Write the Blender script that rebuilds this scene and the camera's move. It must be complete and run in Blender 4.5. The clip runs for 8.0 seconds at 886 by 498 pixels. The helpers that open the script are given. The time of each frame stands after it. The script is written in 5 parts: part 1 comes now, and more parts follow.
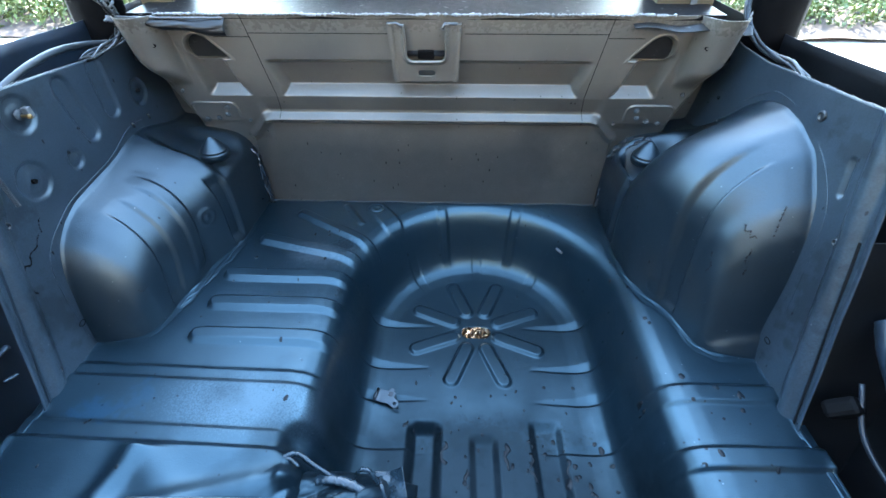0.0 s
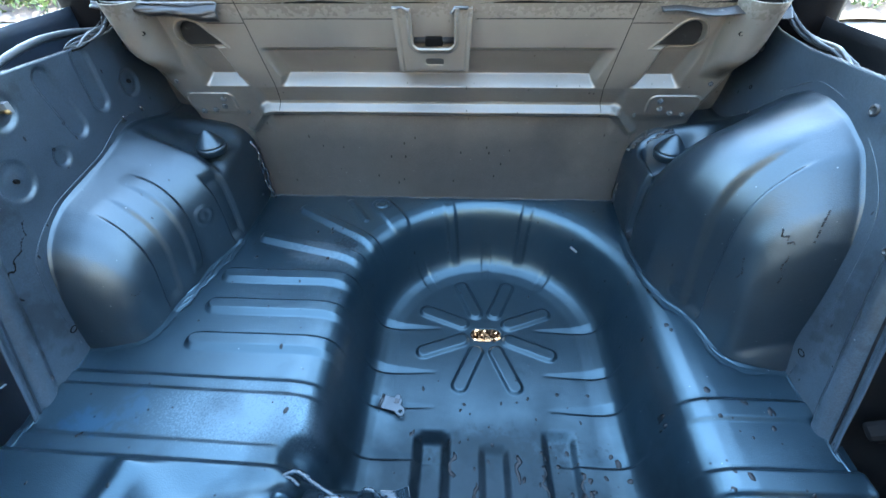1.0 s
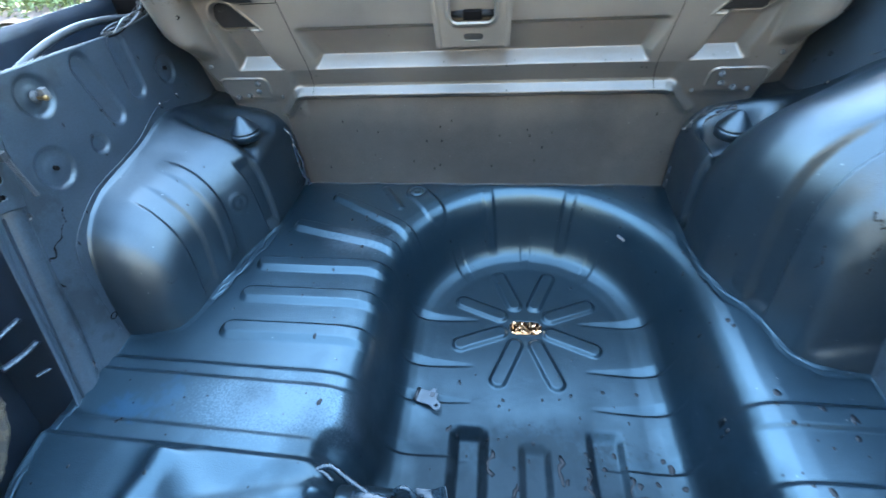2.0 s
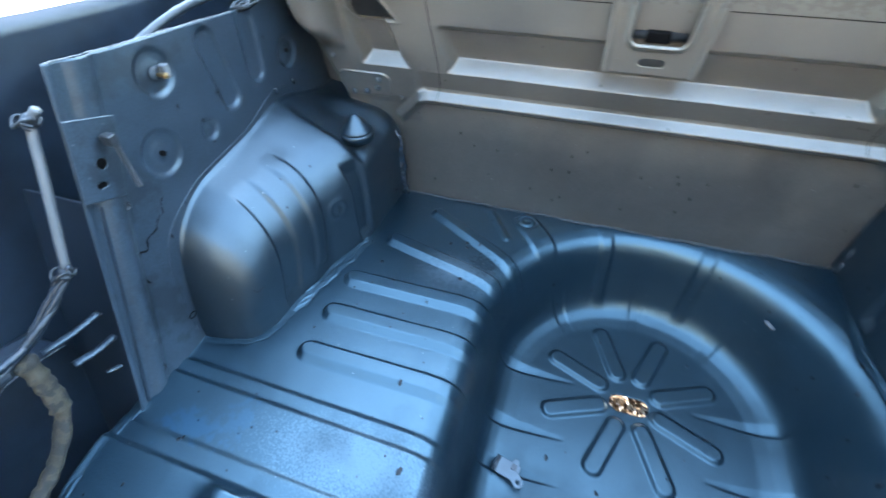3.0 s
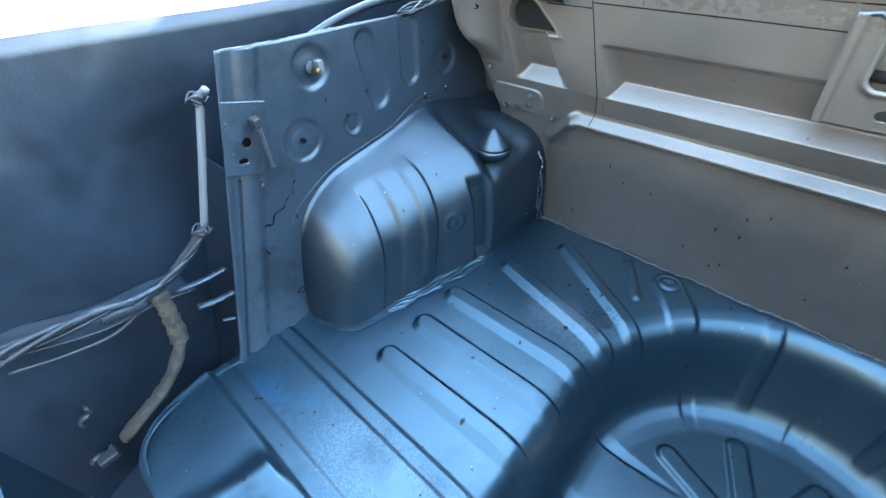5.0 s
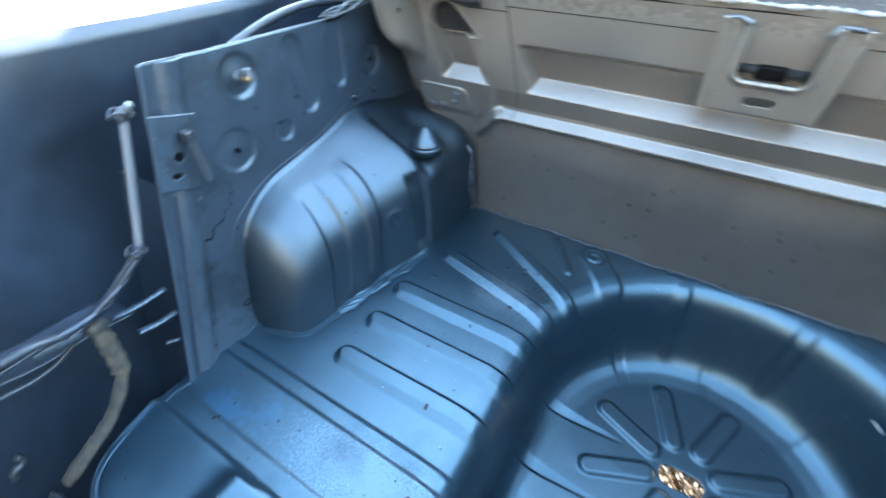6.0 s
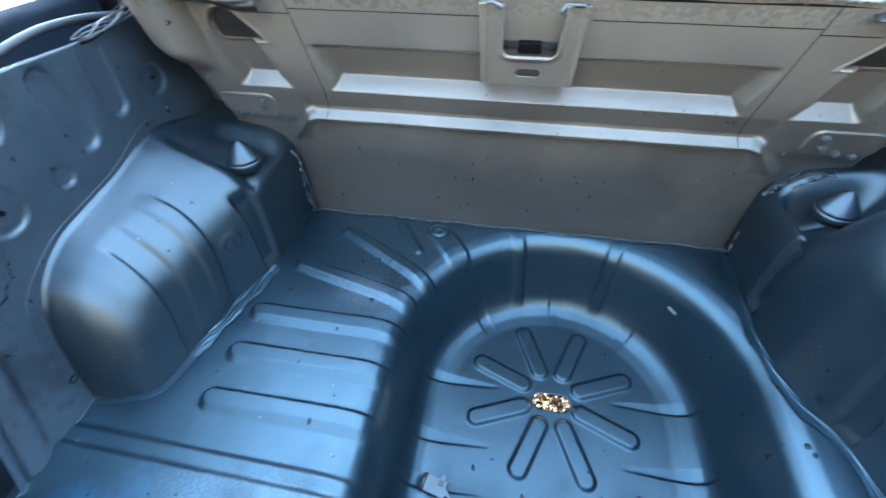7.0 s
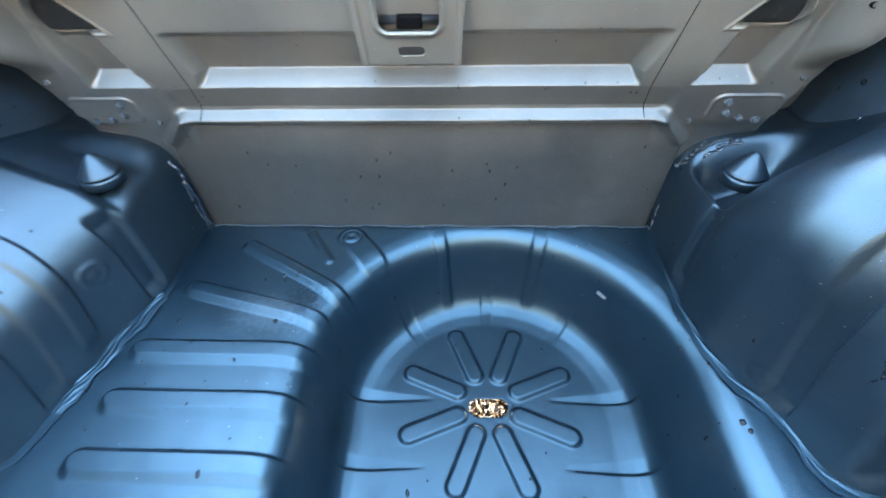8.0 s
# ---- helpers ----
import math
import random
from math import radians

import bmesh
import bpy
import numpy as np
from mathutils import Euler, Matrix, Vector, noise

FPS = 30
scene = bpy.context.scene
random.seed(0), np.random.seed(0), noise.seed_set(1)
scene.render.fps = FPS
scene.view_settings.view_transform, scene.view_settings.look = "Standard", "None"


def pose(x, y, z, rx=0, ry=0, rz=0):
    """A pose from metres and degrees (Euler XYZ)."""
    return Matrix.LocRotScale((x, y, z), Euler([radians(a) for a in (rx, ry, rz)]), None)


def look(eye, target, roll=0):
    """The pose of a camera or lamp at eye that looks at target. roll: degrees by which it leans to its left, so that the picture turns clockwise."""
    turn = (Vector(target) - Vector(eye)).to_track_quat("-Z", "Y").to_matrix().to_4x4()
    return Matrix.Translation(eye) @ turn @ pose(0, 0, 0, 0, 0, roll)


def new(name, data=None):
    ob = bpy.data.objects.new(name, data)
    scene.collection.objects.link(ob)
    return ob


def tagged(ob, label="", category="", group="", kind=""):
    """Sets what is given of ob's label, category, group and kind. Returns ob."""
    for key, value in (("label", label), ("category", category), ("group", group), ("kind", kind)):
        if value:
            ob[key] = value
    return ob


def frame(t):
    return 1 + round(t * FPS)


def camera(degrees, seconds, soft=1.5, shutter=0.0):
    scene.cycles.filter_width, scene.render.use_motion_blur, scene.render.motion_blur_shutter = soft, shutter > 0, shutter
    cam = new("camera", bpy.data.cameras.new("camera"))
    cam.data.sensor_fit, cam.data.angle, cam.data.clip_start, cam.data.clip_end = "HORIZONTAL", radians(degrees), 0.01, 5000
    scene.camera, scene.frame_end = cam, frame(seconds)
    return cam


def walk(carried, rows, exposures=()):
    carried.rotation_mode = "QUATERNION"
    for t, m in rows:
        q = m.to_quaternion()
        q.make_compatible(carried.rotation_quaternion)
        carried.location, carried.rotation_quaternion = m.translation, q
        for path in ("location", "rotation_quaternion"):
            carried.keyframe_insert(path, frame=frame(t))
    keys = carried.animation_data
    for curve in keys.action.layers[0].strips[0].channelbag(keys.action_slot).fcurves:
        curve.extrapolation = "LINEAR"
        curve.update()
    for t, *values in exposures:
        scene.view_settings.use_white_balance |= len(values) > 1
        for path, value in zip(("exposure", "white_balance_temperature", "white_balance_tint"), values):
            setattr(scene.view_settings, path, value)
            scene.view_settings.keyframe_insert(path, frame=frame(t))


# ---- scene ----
cam = camera(90.7, 8.0, shutter=0.5)
PATH = [
    (0, (0.068, -1.055, 0.732), (0.014, 0.457, -0.576), -0.3),
    (0.5, (0.06, -1.02, 0.725), (-0.009, 0.474, -0.602), -0.6),
    (1, (0.062, -0.992, 0.72), (-0.022, 0.476, -0.635), -1.0),
    (1.2, (0.071, -0.989, 0.718), (-0.016, 0.469, -0.648), -1.2),
    (2.3, (0.019, -0.927, 0.676), (-0.282, 0.482, -0.712), -4.4),
    (2.5, (-0.027, -0.888, 0.684), (-0.347, 0.504, -0.716), -2.2),
    (3, (-0.099, -0.833, 0.667), (-0.551, 0.531, -0.725), -1.0),
    (3.5, (-0.126, -0.775, 0.653), (-0.916, 0.448, -0.718), -1.0),
    (4, (-0.108, -0.723, 0.635), (-1.036, 0.414, -0.723), -1.7),
    (4.5, (-0.077, -0.714, 0.632), (-1.069, 0.38, -0.717), -3.4),
    (4.7, (-0.068, -0.722, 0.643), (-1.127, 0.319, -0.697), -5.6),
    (5.8, (-0.057, -0.765, 0.652), (-1.006, 0.386, -0.68), -2.7),
    (6, (-0.066, -0.772, 0.671), (-0.861, 0.451, -0.698), -2.9),
    (6.5, (-0.051, -0.788, 0.688), (-0.527, 0.549, -0.722), -2.8),
    (7, (-0.015, -0.757, 0.696), (-0.269, 0.613, -0.739), -1.4),
    (7.5, (0.02, -0.746, 0.674), (-0.094, 0.656, -0.747), -0.4),
    (8, (0.062, -0.699, 0.636), (0.005, 0.704, -0.788), -1.4),
]
EXPOSURES = [(0, 5.12, 6910, 2), (0.5, 5.34, 7120, 2), (1.0, 5.5, 7170, 2), (2.5, 5.62, 7200, 2), (3.0, 5.56, 7150, 2), (3.5, 5.31, 6960, 2), (4.0, 5.16, 6960, 2), (4.5, 5.6, 7010, 2), (6.0, 5.76, 7210, 2), (6.5, 5.62, 7160, 2), (7.0, 5.6, 7380, 2), (7.5, 5.85, 7420, 2), (8, 5.88, 7350, 2)]
walk(cam, [(t, look(eye, target, roll)) for t, eye, target, roll in PATH], EXPOSURES)

# ---- light ----
SUN_UP, SUN_ROUND = 29.0, 2.0  # the sun's height and its bearing from +y towards +x
world = bpy.data.worlds.new("sky")
scene.world = world
world.use_nodes = True
wn, wl = world.node_tree.nodes, world.node_tree.links
sky = wn.new("ShaderNodeTexSky")
sky.sky_type, sky.sun_disc = "NISHITA", False
sky.ozone_density, sky.dust_density = 1.1, 0.3
sky.sun_elevation, sky.sun_rotation = radians(SUN_UP), radians(SUN_ROUND)
wl.new(sky.outputs[0], wn["Background"].inputs[0])
wn["Background"].inputs[1].default_value = 0.14
sun = new("sun", bpy.data.lights.new("sun", "SUN"))
sun.data.energy, sun.data.angle, sun.data.color = 2.3, radians(0.6), (1.0, 0.94, 0.86)
sd = Vector((math.sin(radians(SUN_ROUND)) * math.cos(radians(SUN_UP)), math.cos(radians(SUN_ROUND)) * math.cos(radians(SUN_UP)), math.sin(radians(SUN_UP))))
sun.matrix_world = look(sd * 30, (0, 0, 0))


# ---- materials ----
def mat(name, base, rough, metal=0.0, vary=0.15, grain=40.0, bump=0.1, bump_scale=300.0, second=None, second_at=0.6, spec=0.5, fine=6.0, uneven=0.25):
    """A surface with colour variation at two scales, uneven gloss and fine relief; second: a colour that shows in patches."""
    m = bpy.data.materials.new(name)
    m.use_nodes = True
    n, l = m.node_tree.nodes, m.node_tree.links
    b = n["Principled BSDF"]
    co = n.new("ShaderNodeTexCoord")
    big, small, tiny = (n.new("ShaderNodeTexNoise") for _ in range(3))
    for tex, s, d in ((big, fine, 4.0), (small, grain, 5.0), (tiny, bump_scale, 2.0)):
        tex.inputs["Scale"].default_value, tex.inputs["Detail"].default_value = s, d
        l.new(co.outputs["Object"], tex.inputs["Vector"])
    add = n.new("ShaderNodeMath")
    add.operation = "ADD"
    l.new(big.outputs[0], add.inputs[0]), l.new(small.outputs[0], add.inputs[1])
    ramp = n.new("ShaderNodeMapRange")
    ramp.inputs[1].default_value, ramp.inputs[2].default_value = 0.7, 1.3
    ramp.inputs[3].default_value, ramp.inputs[4].default_value = 1 - vary, 1 + vary
    l.new(add.outputs[0], ramp.inputs[0])
    mul = n.new("ShaderNodeVectorMath")
    mul.operation = "SCALE"
    mul.inputs[0].default_value = base
    l.new(ramp.outputs[0], mul.inputs["Scale"])
    out = mul.outputs[0]
    if second:
        mix = n.new("ShaderNodeMix")
        mix.data_type = "RGBA"
        edge = n.new("ShaderNodeMapRange")
        edge.inputs[1].default_value, edge.inputs[2].default_value = second_at, second_at + 0.04
        l.new(small.outputs[0], edge.inputs[0]), l.new(edge.outputs[0], mix.inputs[0])
        l.new(out, mix.inputs[6])
        mix.inputs[7].default_value = (*second, 1)
        out = mix.outputs[2]
    l.new(out, b.inputs["Base Color"])
    rr = n.new("ShaderNodeMapRange")
    rr.inputs[3].default_value, rr.inputs[4].default_value = rough * (1 - uneven), min(1, rough * (1 + uneven))
    l.new(small.outputs[0], rr.inputs[0]), l.new(rr.outputs[0], b.inputs["Roughness"])
    b.inputs["Metallic"].default_value = metal
    b.inputs["Specular IOR Level"].default_value = spec
    bp = n.new("ShaderNodeBump")
    bp.inputs["Strength"].default_value, bp.inputs["Distance"].default_value = bump, 0.002
    l.new(tiny.outputs[0], bp.inputs["Height"]), l.new(bp.outputs[0], b.inputs["Normal"])
    return m


def stained_paint(name, base, rough, gloss=1.0, chips=0.58):
    """Satin body paint with dust specks, chips, drips and a patch of old blue paint."""
    m = mat(name, base, rough, spec=1.0, vary=0.26, grain=26, bump=0.18, bump_scale=560, fine=4.0, uneven=0.22)
    n, l = m.node_tree.nodes, m.node_tree.links
    b = n["Principled BSDF"]
    b.inputs["IOR"].default_value = 1.5
    wave = n.new("ShaderNodeTexNoise")
    wave.inputs["Scale"].default_value, wave.inputs["Detail"].default_value = 22, 3
    wco, wavy = n.new("ShaderNodeTexCoord"), n.new("ShaderNodeBump")
    wavy.inputs["Strength"].default_value, wavy.inputs["Distance"].default_value = 0.26, 0.004
    l.new(wco.outputs["Object"], wave.inputs["Vector"]), l.new(wave.outputs[0], wavy.inputs["Height"])
    l.new(b.inputs["Normal"].links[0].from_socket, wavy.inputs["Normal"]), l.new(wavy.outputs[0], b.inputs["Normal"])
    co = n.new("ShaderNodeTexCoord")
    src = b.inputs["Base Color"].links[0].from_socket
    # pale dust specks
    vor = n.new("ShaderNodeTexVoronoi")
    vor.inputs["Scale"].default_value = 60
    l.new(co.outputs["Object"], vor.inputs["Vector"])
    near = n.new("ShaderNodeMapRange")
    near.inputs[1].default_value, near.inputs[2].default_value, near.inputs[3].default_value, near.inputs[4].default_value = 0.05, 0.09, 1, 0
    l.new(vor.outputs["Distance"], near.inputs[0])
    pick = n.new("ShaderNodeMath")
    pick.operation = "GREATER_THAN"
    pick.inputs[1].default_value = 0.74
    sep = n.new("ShaderNodeSeparateColor")
    l.new(vor.outputs["Color"], sep.inputs[0]), l.new(sep.outputs[0], pick.inputs[0])
    both = n.new("ShaderNodeMath")
    both.operation = "MULTIPLY"
    l.new(near.outputs[0], both.inputs[0]), l.new(pick.outputs[0], both.inputs[1])
    mix = n.new("ShaderNodeMix")
    mix.data_type = "RGBA"
    l.new(both.outputs[0], mix.inputs[0]), l.new(src, mix.inputs[6])
    mix.inputs[7].default_value = (0.11, 0.113, 0.116, 1)
    # dark chips
    vor2 = n.new("ShaderNodeTexVoronoi")
    vor2.inputs["Scale"].default_value = 44
    mp2 = n.new("ShaderNodeMapping")
    mp2.inputs["Scale"].default_value = (1, 1, 0.45)
    l.new(co.outputs["Object"], mp2.inputs[0]), l.new(mp2.outputs[0], vor2.inputs["Vector"])
    near2 = n.new("ShaderNodeMapRange")
    near2.inputs[1].default_value, near2.inputs[2].default_value, near2.inputs[3].default_value, near2.inputs[4].default_value = 0.06, 0.105, 1, 0
    l.new(vor2.outputs["Distance"], near2.inputs[0])
    sep2, pick2, both2 = n.new("ShaderNodeSeparateColor"), n.new("ShaderNodeMath"), n.new("ShaderNodeMath")
    pick2.operation, both2.operation = "GREATER_THAN", "MULTIPLY"
    pick2.inputs[1].default_value = chips
    l.new(vor2.outputs["Color"], sep2.inputs[0]), l.new(sep2.outputs[1], pick2.inputs[0])
    l.new(near2.outputs[0], both2.inputs[0]), l.new(pick2.outputs[0], both2.inputs[1])
    mix2 = n.new("ShaderNodeMix")
    mix2.data_type = "RGBA"
    l.new(both2.outputs[0], mix2.inputs[0]), l.new(mix.outputs[2], mix2.inputs[6])
    mix2.inputs[7].default_value = (0.012, 0.012, 0.014, 1)
    # fine overspray grain
    gr = n.new("ShaderNodeTexNoise")
    gr.inputs["Scale"].default_value, gr.inputs["Detail"].default_value = 380, 4
    l.new(co.outputs["Object"], gr.inputs["Vector"])
    gm = n.new("ShaderNodeMapRange")
    gm.inputs[1].default_value, gm.inputs[2].default_value, gm.inputs[3].default_value, gm.inputs[4].default_value = 0.3, 0.7, 0.65, 1.4
    l.new(gr.outputs[0], gm.inputs[0])
    gs = n.new("ShaderNodeVectorMath")
    gs.operation = "SCALE"
    l.new(mix2.outputs[2], gs.inputs[0]), l.new(gm.outputs[0], gs.inputs["Scale"])
    # sparse dried drops and runs
    warp = n.new("ShaderNodeTexNoise")
    warp.inputs["Scale"].default_value = 45
    wmix = n.new("ShaderNodeMix")
    wmix.data_type = "VECTOR"
    wmix.inputs[0].default_value = 0.02
    l.new(co.outputs["Object"], warp.inputs["Vector"]), l.new(co.outputs["Object"], wmix.inputs[4]), l.new(warp.outputs["Color"], wmix.inputs[5])
    vor3 = n.new("ShaderNodeTexVoronoi")
    vor3.inputs["Scale"].default_value = 13
    l.new(wmix.outputs[1], vor3.inputs["Vector"])
    near3 = n.new("ShaderNodeMapRange")
    near3.inputs[1].default_value, near3.inputs[2].default_value, near3.inputs[3].default_value, near3.inputs[4].default_value = 0.030, 0.048, 0.85, 0
    l.new(vor3.outputs["Distance"], near3.inputs[0])
    sep3, pick3, both3 = n.new("ShaderNodeSeparateColor"), n.new("ShaderNodeMath"), n.new("ShaderNodeMath")
    pick3.operation, both3.operation = "GREATER_THAN", "MULTIPLY"
    pick3.inputs[1].default_value = 0.72
    l.new(vor3.outputs["Color"], sep3.inputs[0]), l.new(sep3.outputs[2], pick3.inputs[0])
    l.new(near3.outputs[0], both3.inputs[0]), l.new(pick3.outputs[0], both3.inputs[1])
    mix3 = n.new("ShaderNodeMix")
    mix3.data_type = "RGBA"
    l.new(both3.outputs[0], mix3.inputs[0]), l.new(gs.outputs[0], mix3.inputs[6])
    mix3.inputs[7].default_value = (0.006, 0.006, 0.007, 1)
    l.new(mix3.outputs[2], b.inputs["Base Color"])
    rough_was = b.inputs["Roughness"].links[0].from_socket
    for m_out, value in ((both3, 0.6), (both2, 0.7)):
        mr = n.new("ShaderNodeMix")
        l.new(m_out.outputs[0], mr.inputs[0]), l.new(rough_was, mr.inputs[2])
        mr.inputs[3].default_value = value
        rough_was = mr.outputs[0]
    l.new(rough_was, b.inputs["Roughness"])
    dark = n.new("ShaderNodeMath")
    dark.operation = "MAXIMUM"
    l.new(both2.outputs[0], dark.inputs[0]), l.new(both3.outputs[0], dark.inputs[1])
    ms = n.new("ShaderNodeMix")
    l.new(dark.outputs[0], ms.inputs[0])
    ms.inputs[2].default_value, ms.inputs[3].default_value = gloss, 0.12
    l.new(ms.outputs[0], b.inputs["Specular IOR Level"])
    return m


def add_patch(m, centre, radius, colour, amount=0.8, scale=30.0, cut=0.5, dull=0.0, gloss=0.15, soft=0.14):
    """A ragged-edged patch of another tone round a place of the body: a stain, or painted light or shade."""
    n, l = m.node_tree.nodes, m.node_tree.links
    b = n["Principled BSDF"]
    src = b.inputs["Base Color"].links[0].from_socket
    co = n.new("ShaderNodeTexCoord")
    mp = n.new("ShaderNodeMapping")
    mp.inputs["Location"].default_value = [-c / r for c, r in zip(centre, radius)]
    mp.inputs["Scale"].default_value = [1 / r for r in radius]
    ln = n.new("ShaderNodeVectorMath")
    ln.operation = "LENGTH"
    tex = n.new("ShaderNodeTexNoise")
    tex.inputs["Scale"].default_value, tex.inputs["Detail"].default_value = scale, 6
    l.new(co.outputs["Object"], mp.inputs[0]), l.new(mp.outputs[0], ln.inputs[0]), l.new(co.outputs["Object"], tex.inputs["Vector"])
    fall = n.new("ShaderNodeMath")
    fall.operation = "MULTIPLY_ADD"
    fall.inputs[1].default_value, fall.inputs[2].default_value = -0.35, 0.35
    l.new(ln.outputs["Value"], fall.inputs[0])
    add = n.new("ShaderNodeMath")
    add.operation = "ADD"
    l.new(fall.outputs[0], add.inputs[0]), l.new(tex.outputs[0], add.inputs[1])
    edge = n.new("ShaderNodeMapRange")
    edge.inputs[1].default_value, edge.inputs[2].default_value, edge.inputs[4].default_value = cut + 0.15 - soft / 2, cut + 0.15 + soft / 2, amount
    l.new(add.outputs[0], edge.inputs[0])
    mix = n.new("ShaderNodeMix")
    mix.data_type = "RGBA"
    l.new(edge.outputs[0], mix.inputs[0]), l.new(src, mix.inputs[6])
    mix.inputs[7].default_value = (*colour, 1)
    l.new(mix.outputs[2], b.inputs["Base Color"])
    if dull:
        was = b.inputs["Roughness"].links[0].from_socket
        mr = n.new("ShaderNodeMix")
        l.new(edge.outputs[0], mr.inputs[0]), l.new(was, mr.inputs[2])
        mr.inputs[3].default_value = dull
        l.new(mr.outputs[0], b.inputs["Roughness"])
        was = b.inputs["Specular IOR Level"].links[0].from_socket
        ms = n.new("ShaderNodeMix")
        l.new(edge.outputs[0], ms.inputs[0]), l.new(was, ms.inputs[2])
        ms.inputs[3].default_value = gloss
        l.new(ms.outputs[0], b.inputs["Specular IOR Level"])


# one grey paint in four tones that take in sky blue and warm bounce
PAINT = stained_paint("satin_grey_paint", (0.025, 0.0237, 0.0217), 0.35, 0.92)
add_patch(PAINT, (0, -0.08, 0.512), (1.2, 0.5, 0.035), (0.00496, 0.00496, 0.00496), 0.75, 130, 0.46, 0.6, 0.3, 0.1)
# paler upper bulkhead: the light it catches is put into the paint
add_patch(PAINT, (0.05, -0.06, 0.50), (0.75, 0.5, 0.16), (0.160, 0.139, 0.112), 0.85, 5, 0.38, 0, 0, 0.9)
SIDE_PAINT = stained_paint("sky_tinted_side_paint", (0.0165, 0.0240, 0.0320), 0.33, 0.60)
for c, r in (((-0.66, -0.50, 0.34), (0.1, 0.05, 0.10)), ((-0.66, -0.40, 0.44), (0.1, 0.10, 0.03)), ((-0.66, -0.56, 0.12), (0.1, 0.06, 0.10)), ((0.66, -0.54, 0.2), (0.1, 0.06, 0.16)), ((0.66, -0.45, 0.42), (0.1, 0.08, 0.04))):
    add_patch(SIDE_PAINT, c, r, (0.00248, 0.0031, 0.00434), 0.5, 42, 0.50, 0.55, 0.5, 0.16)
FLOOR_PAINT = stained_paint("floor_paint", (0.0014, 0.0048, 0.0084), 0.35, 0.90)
add_patch(FLOOR_PAINT, (-0.30, -0.645, 0), (0.14, 0.055, 0.2), (0.0682, 0.0868, 0.0992), 0.4, 300, 0.44, 0.42, 0.9, 0.3)
add_patch(FLOOR_PAINT, (-0.57, -0.67, 0), (0.07, 0.035, 0.2), (0.002, 0.022, 0.048), 0.5, 60, 0.5)
add_patch(FLOOR_PAINT, (-0.50, -0.64, 0), (0.03, 0.05, 0.2), (0.002, 0.022, 0.048), 0.35, 80, 0.52)
# less gloss over the whole well: its shade is put into the paint
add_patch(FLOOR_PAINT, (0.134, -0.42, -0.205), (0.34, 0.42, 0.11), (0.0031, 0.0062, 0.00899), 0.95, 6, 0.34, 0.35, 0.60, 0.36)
# grime at the well's tail; the first, broad patch also stands for shade
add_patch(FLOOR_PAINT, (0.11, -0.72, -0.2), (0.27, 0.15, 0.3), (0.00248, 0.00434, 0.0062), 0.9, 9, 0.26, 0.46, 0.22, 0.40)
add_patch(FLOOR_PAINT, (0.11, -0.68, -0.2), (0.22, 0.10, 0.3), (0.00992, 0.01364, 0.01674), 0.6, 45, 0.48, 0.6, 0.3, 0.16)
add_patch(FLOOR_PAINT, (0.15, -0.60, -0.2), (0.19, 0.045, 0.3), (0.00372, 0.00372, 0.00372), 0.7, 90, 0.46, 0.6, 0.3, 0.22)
add_patch(FLOOR_PAINT, (-0.27, -0.235, 0.0), (0.085, 0.05, 0.1), (0.034, 0.044, 0.052), 0.6, 110, 0.46, 0.40, 0.8, 0.2)
add_patch(FLOOR_PAINT, (-0.22, -0.20, 0.0), (0.05, 0.04, 0.1), (0.00124, 0.00124, 0.00186), 0.5, 190, 0.52, 0.5)
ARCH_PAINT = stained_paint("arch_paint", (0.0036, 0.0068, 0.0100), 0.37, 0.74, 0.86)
# gloss tints stand for blue sky and warm ground in the reflections
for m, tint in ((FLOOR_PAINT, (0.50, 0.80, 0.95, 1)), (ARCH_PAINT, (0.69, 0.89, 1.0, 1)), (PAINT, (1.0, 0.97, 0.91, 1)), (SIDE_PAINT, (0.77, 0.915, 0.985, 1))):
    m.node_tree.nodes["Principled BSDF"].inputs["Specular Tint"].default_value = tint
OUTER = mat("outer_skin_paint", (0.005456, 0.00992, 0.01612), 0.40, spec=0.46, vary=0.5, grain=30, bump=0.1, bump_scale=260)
SEALER = mat("seam_sealer", (0.006, 0.012, 0.020), 0.22, vary=0.4, grain=120, bump=0.2, bump_scale=420, spec=0.85)
DROP = mat("dried_dark_paint", (0.0012, 0.0026, 0.0044), 0.42, vary=0.4, grain=90, spec=0.22)
CRUSH = mat("crumpled_painted_metal", (0.010, 0.020, 0.028), 0.26, 0.2, vary=0.5, grain=60, bump=0.25, bump_scale=200, spec=0.56)
# pale tone puts the sky's gleam along the sill into its colour
SILL = mat("sky_lit_sill_paint", (0.0992, 0.1116, 0.1116), 0.36, vary=0.3, grain=40, bump=0.2, spec=0.31)
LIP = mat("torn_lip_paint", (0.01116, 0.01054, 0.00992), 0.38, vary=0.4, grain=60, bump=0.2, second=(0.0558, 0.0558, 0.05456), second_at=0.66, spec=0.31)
RAW = mat("bare_metal_edge", (0.0992, 0.0992, 0.0992), 0.4, 0.7, vary=0.3, grain=90, bump=0.4, spec=0.31)
STEEL = mat("painted_steel", (0.0279, 0.031, 0.03472), 0.38, 0.4, vary=0.15, grain=60, spec=0.31)
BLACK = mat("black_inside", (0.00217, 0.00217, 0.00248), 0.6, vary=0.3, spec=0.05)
GLOSS = mat("gloss_black_panel", (0.00496, 0.00496, 0.00558), 0.42, vary=0.3, spec=0.07, grain=60, second=(0.0992, 0.0961, 0.093), second_at=0.64)
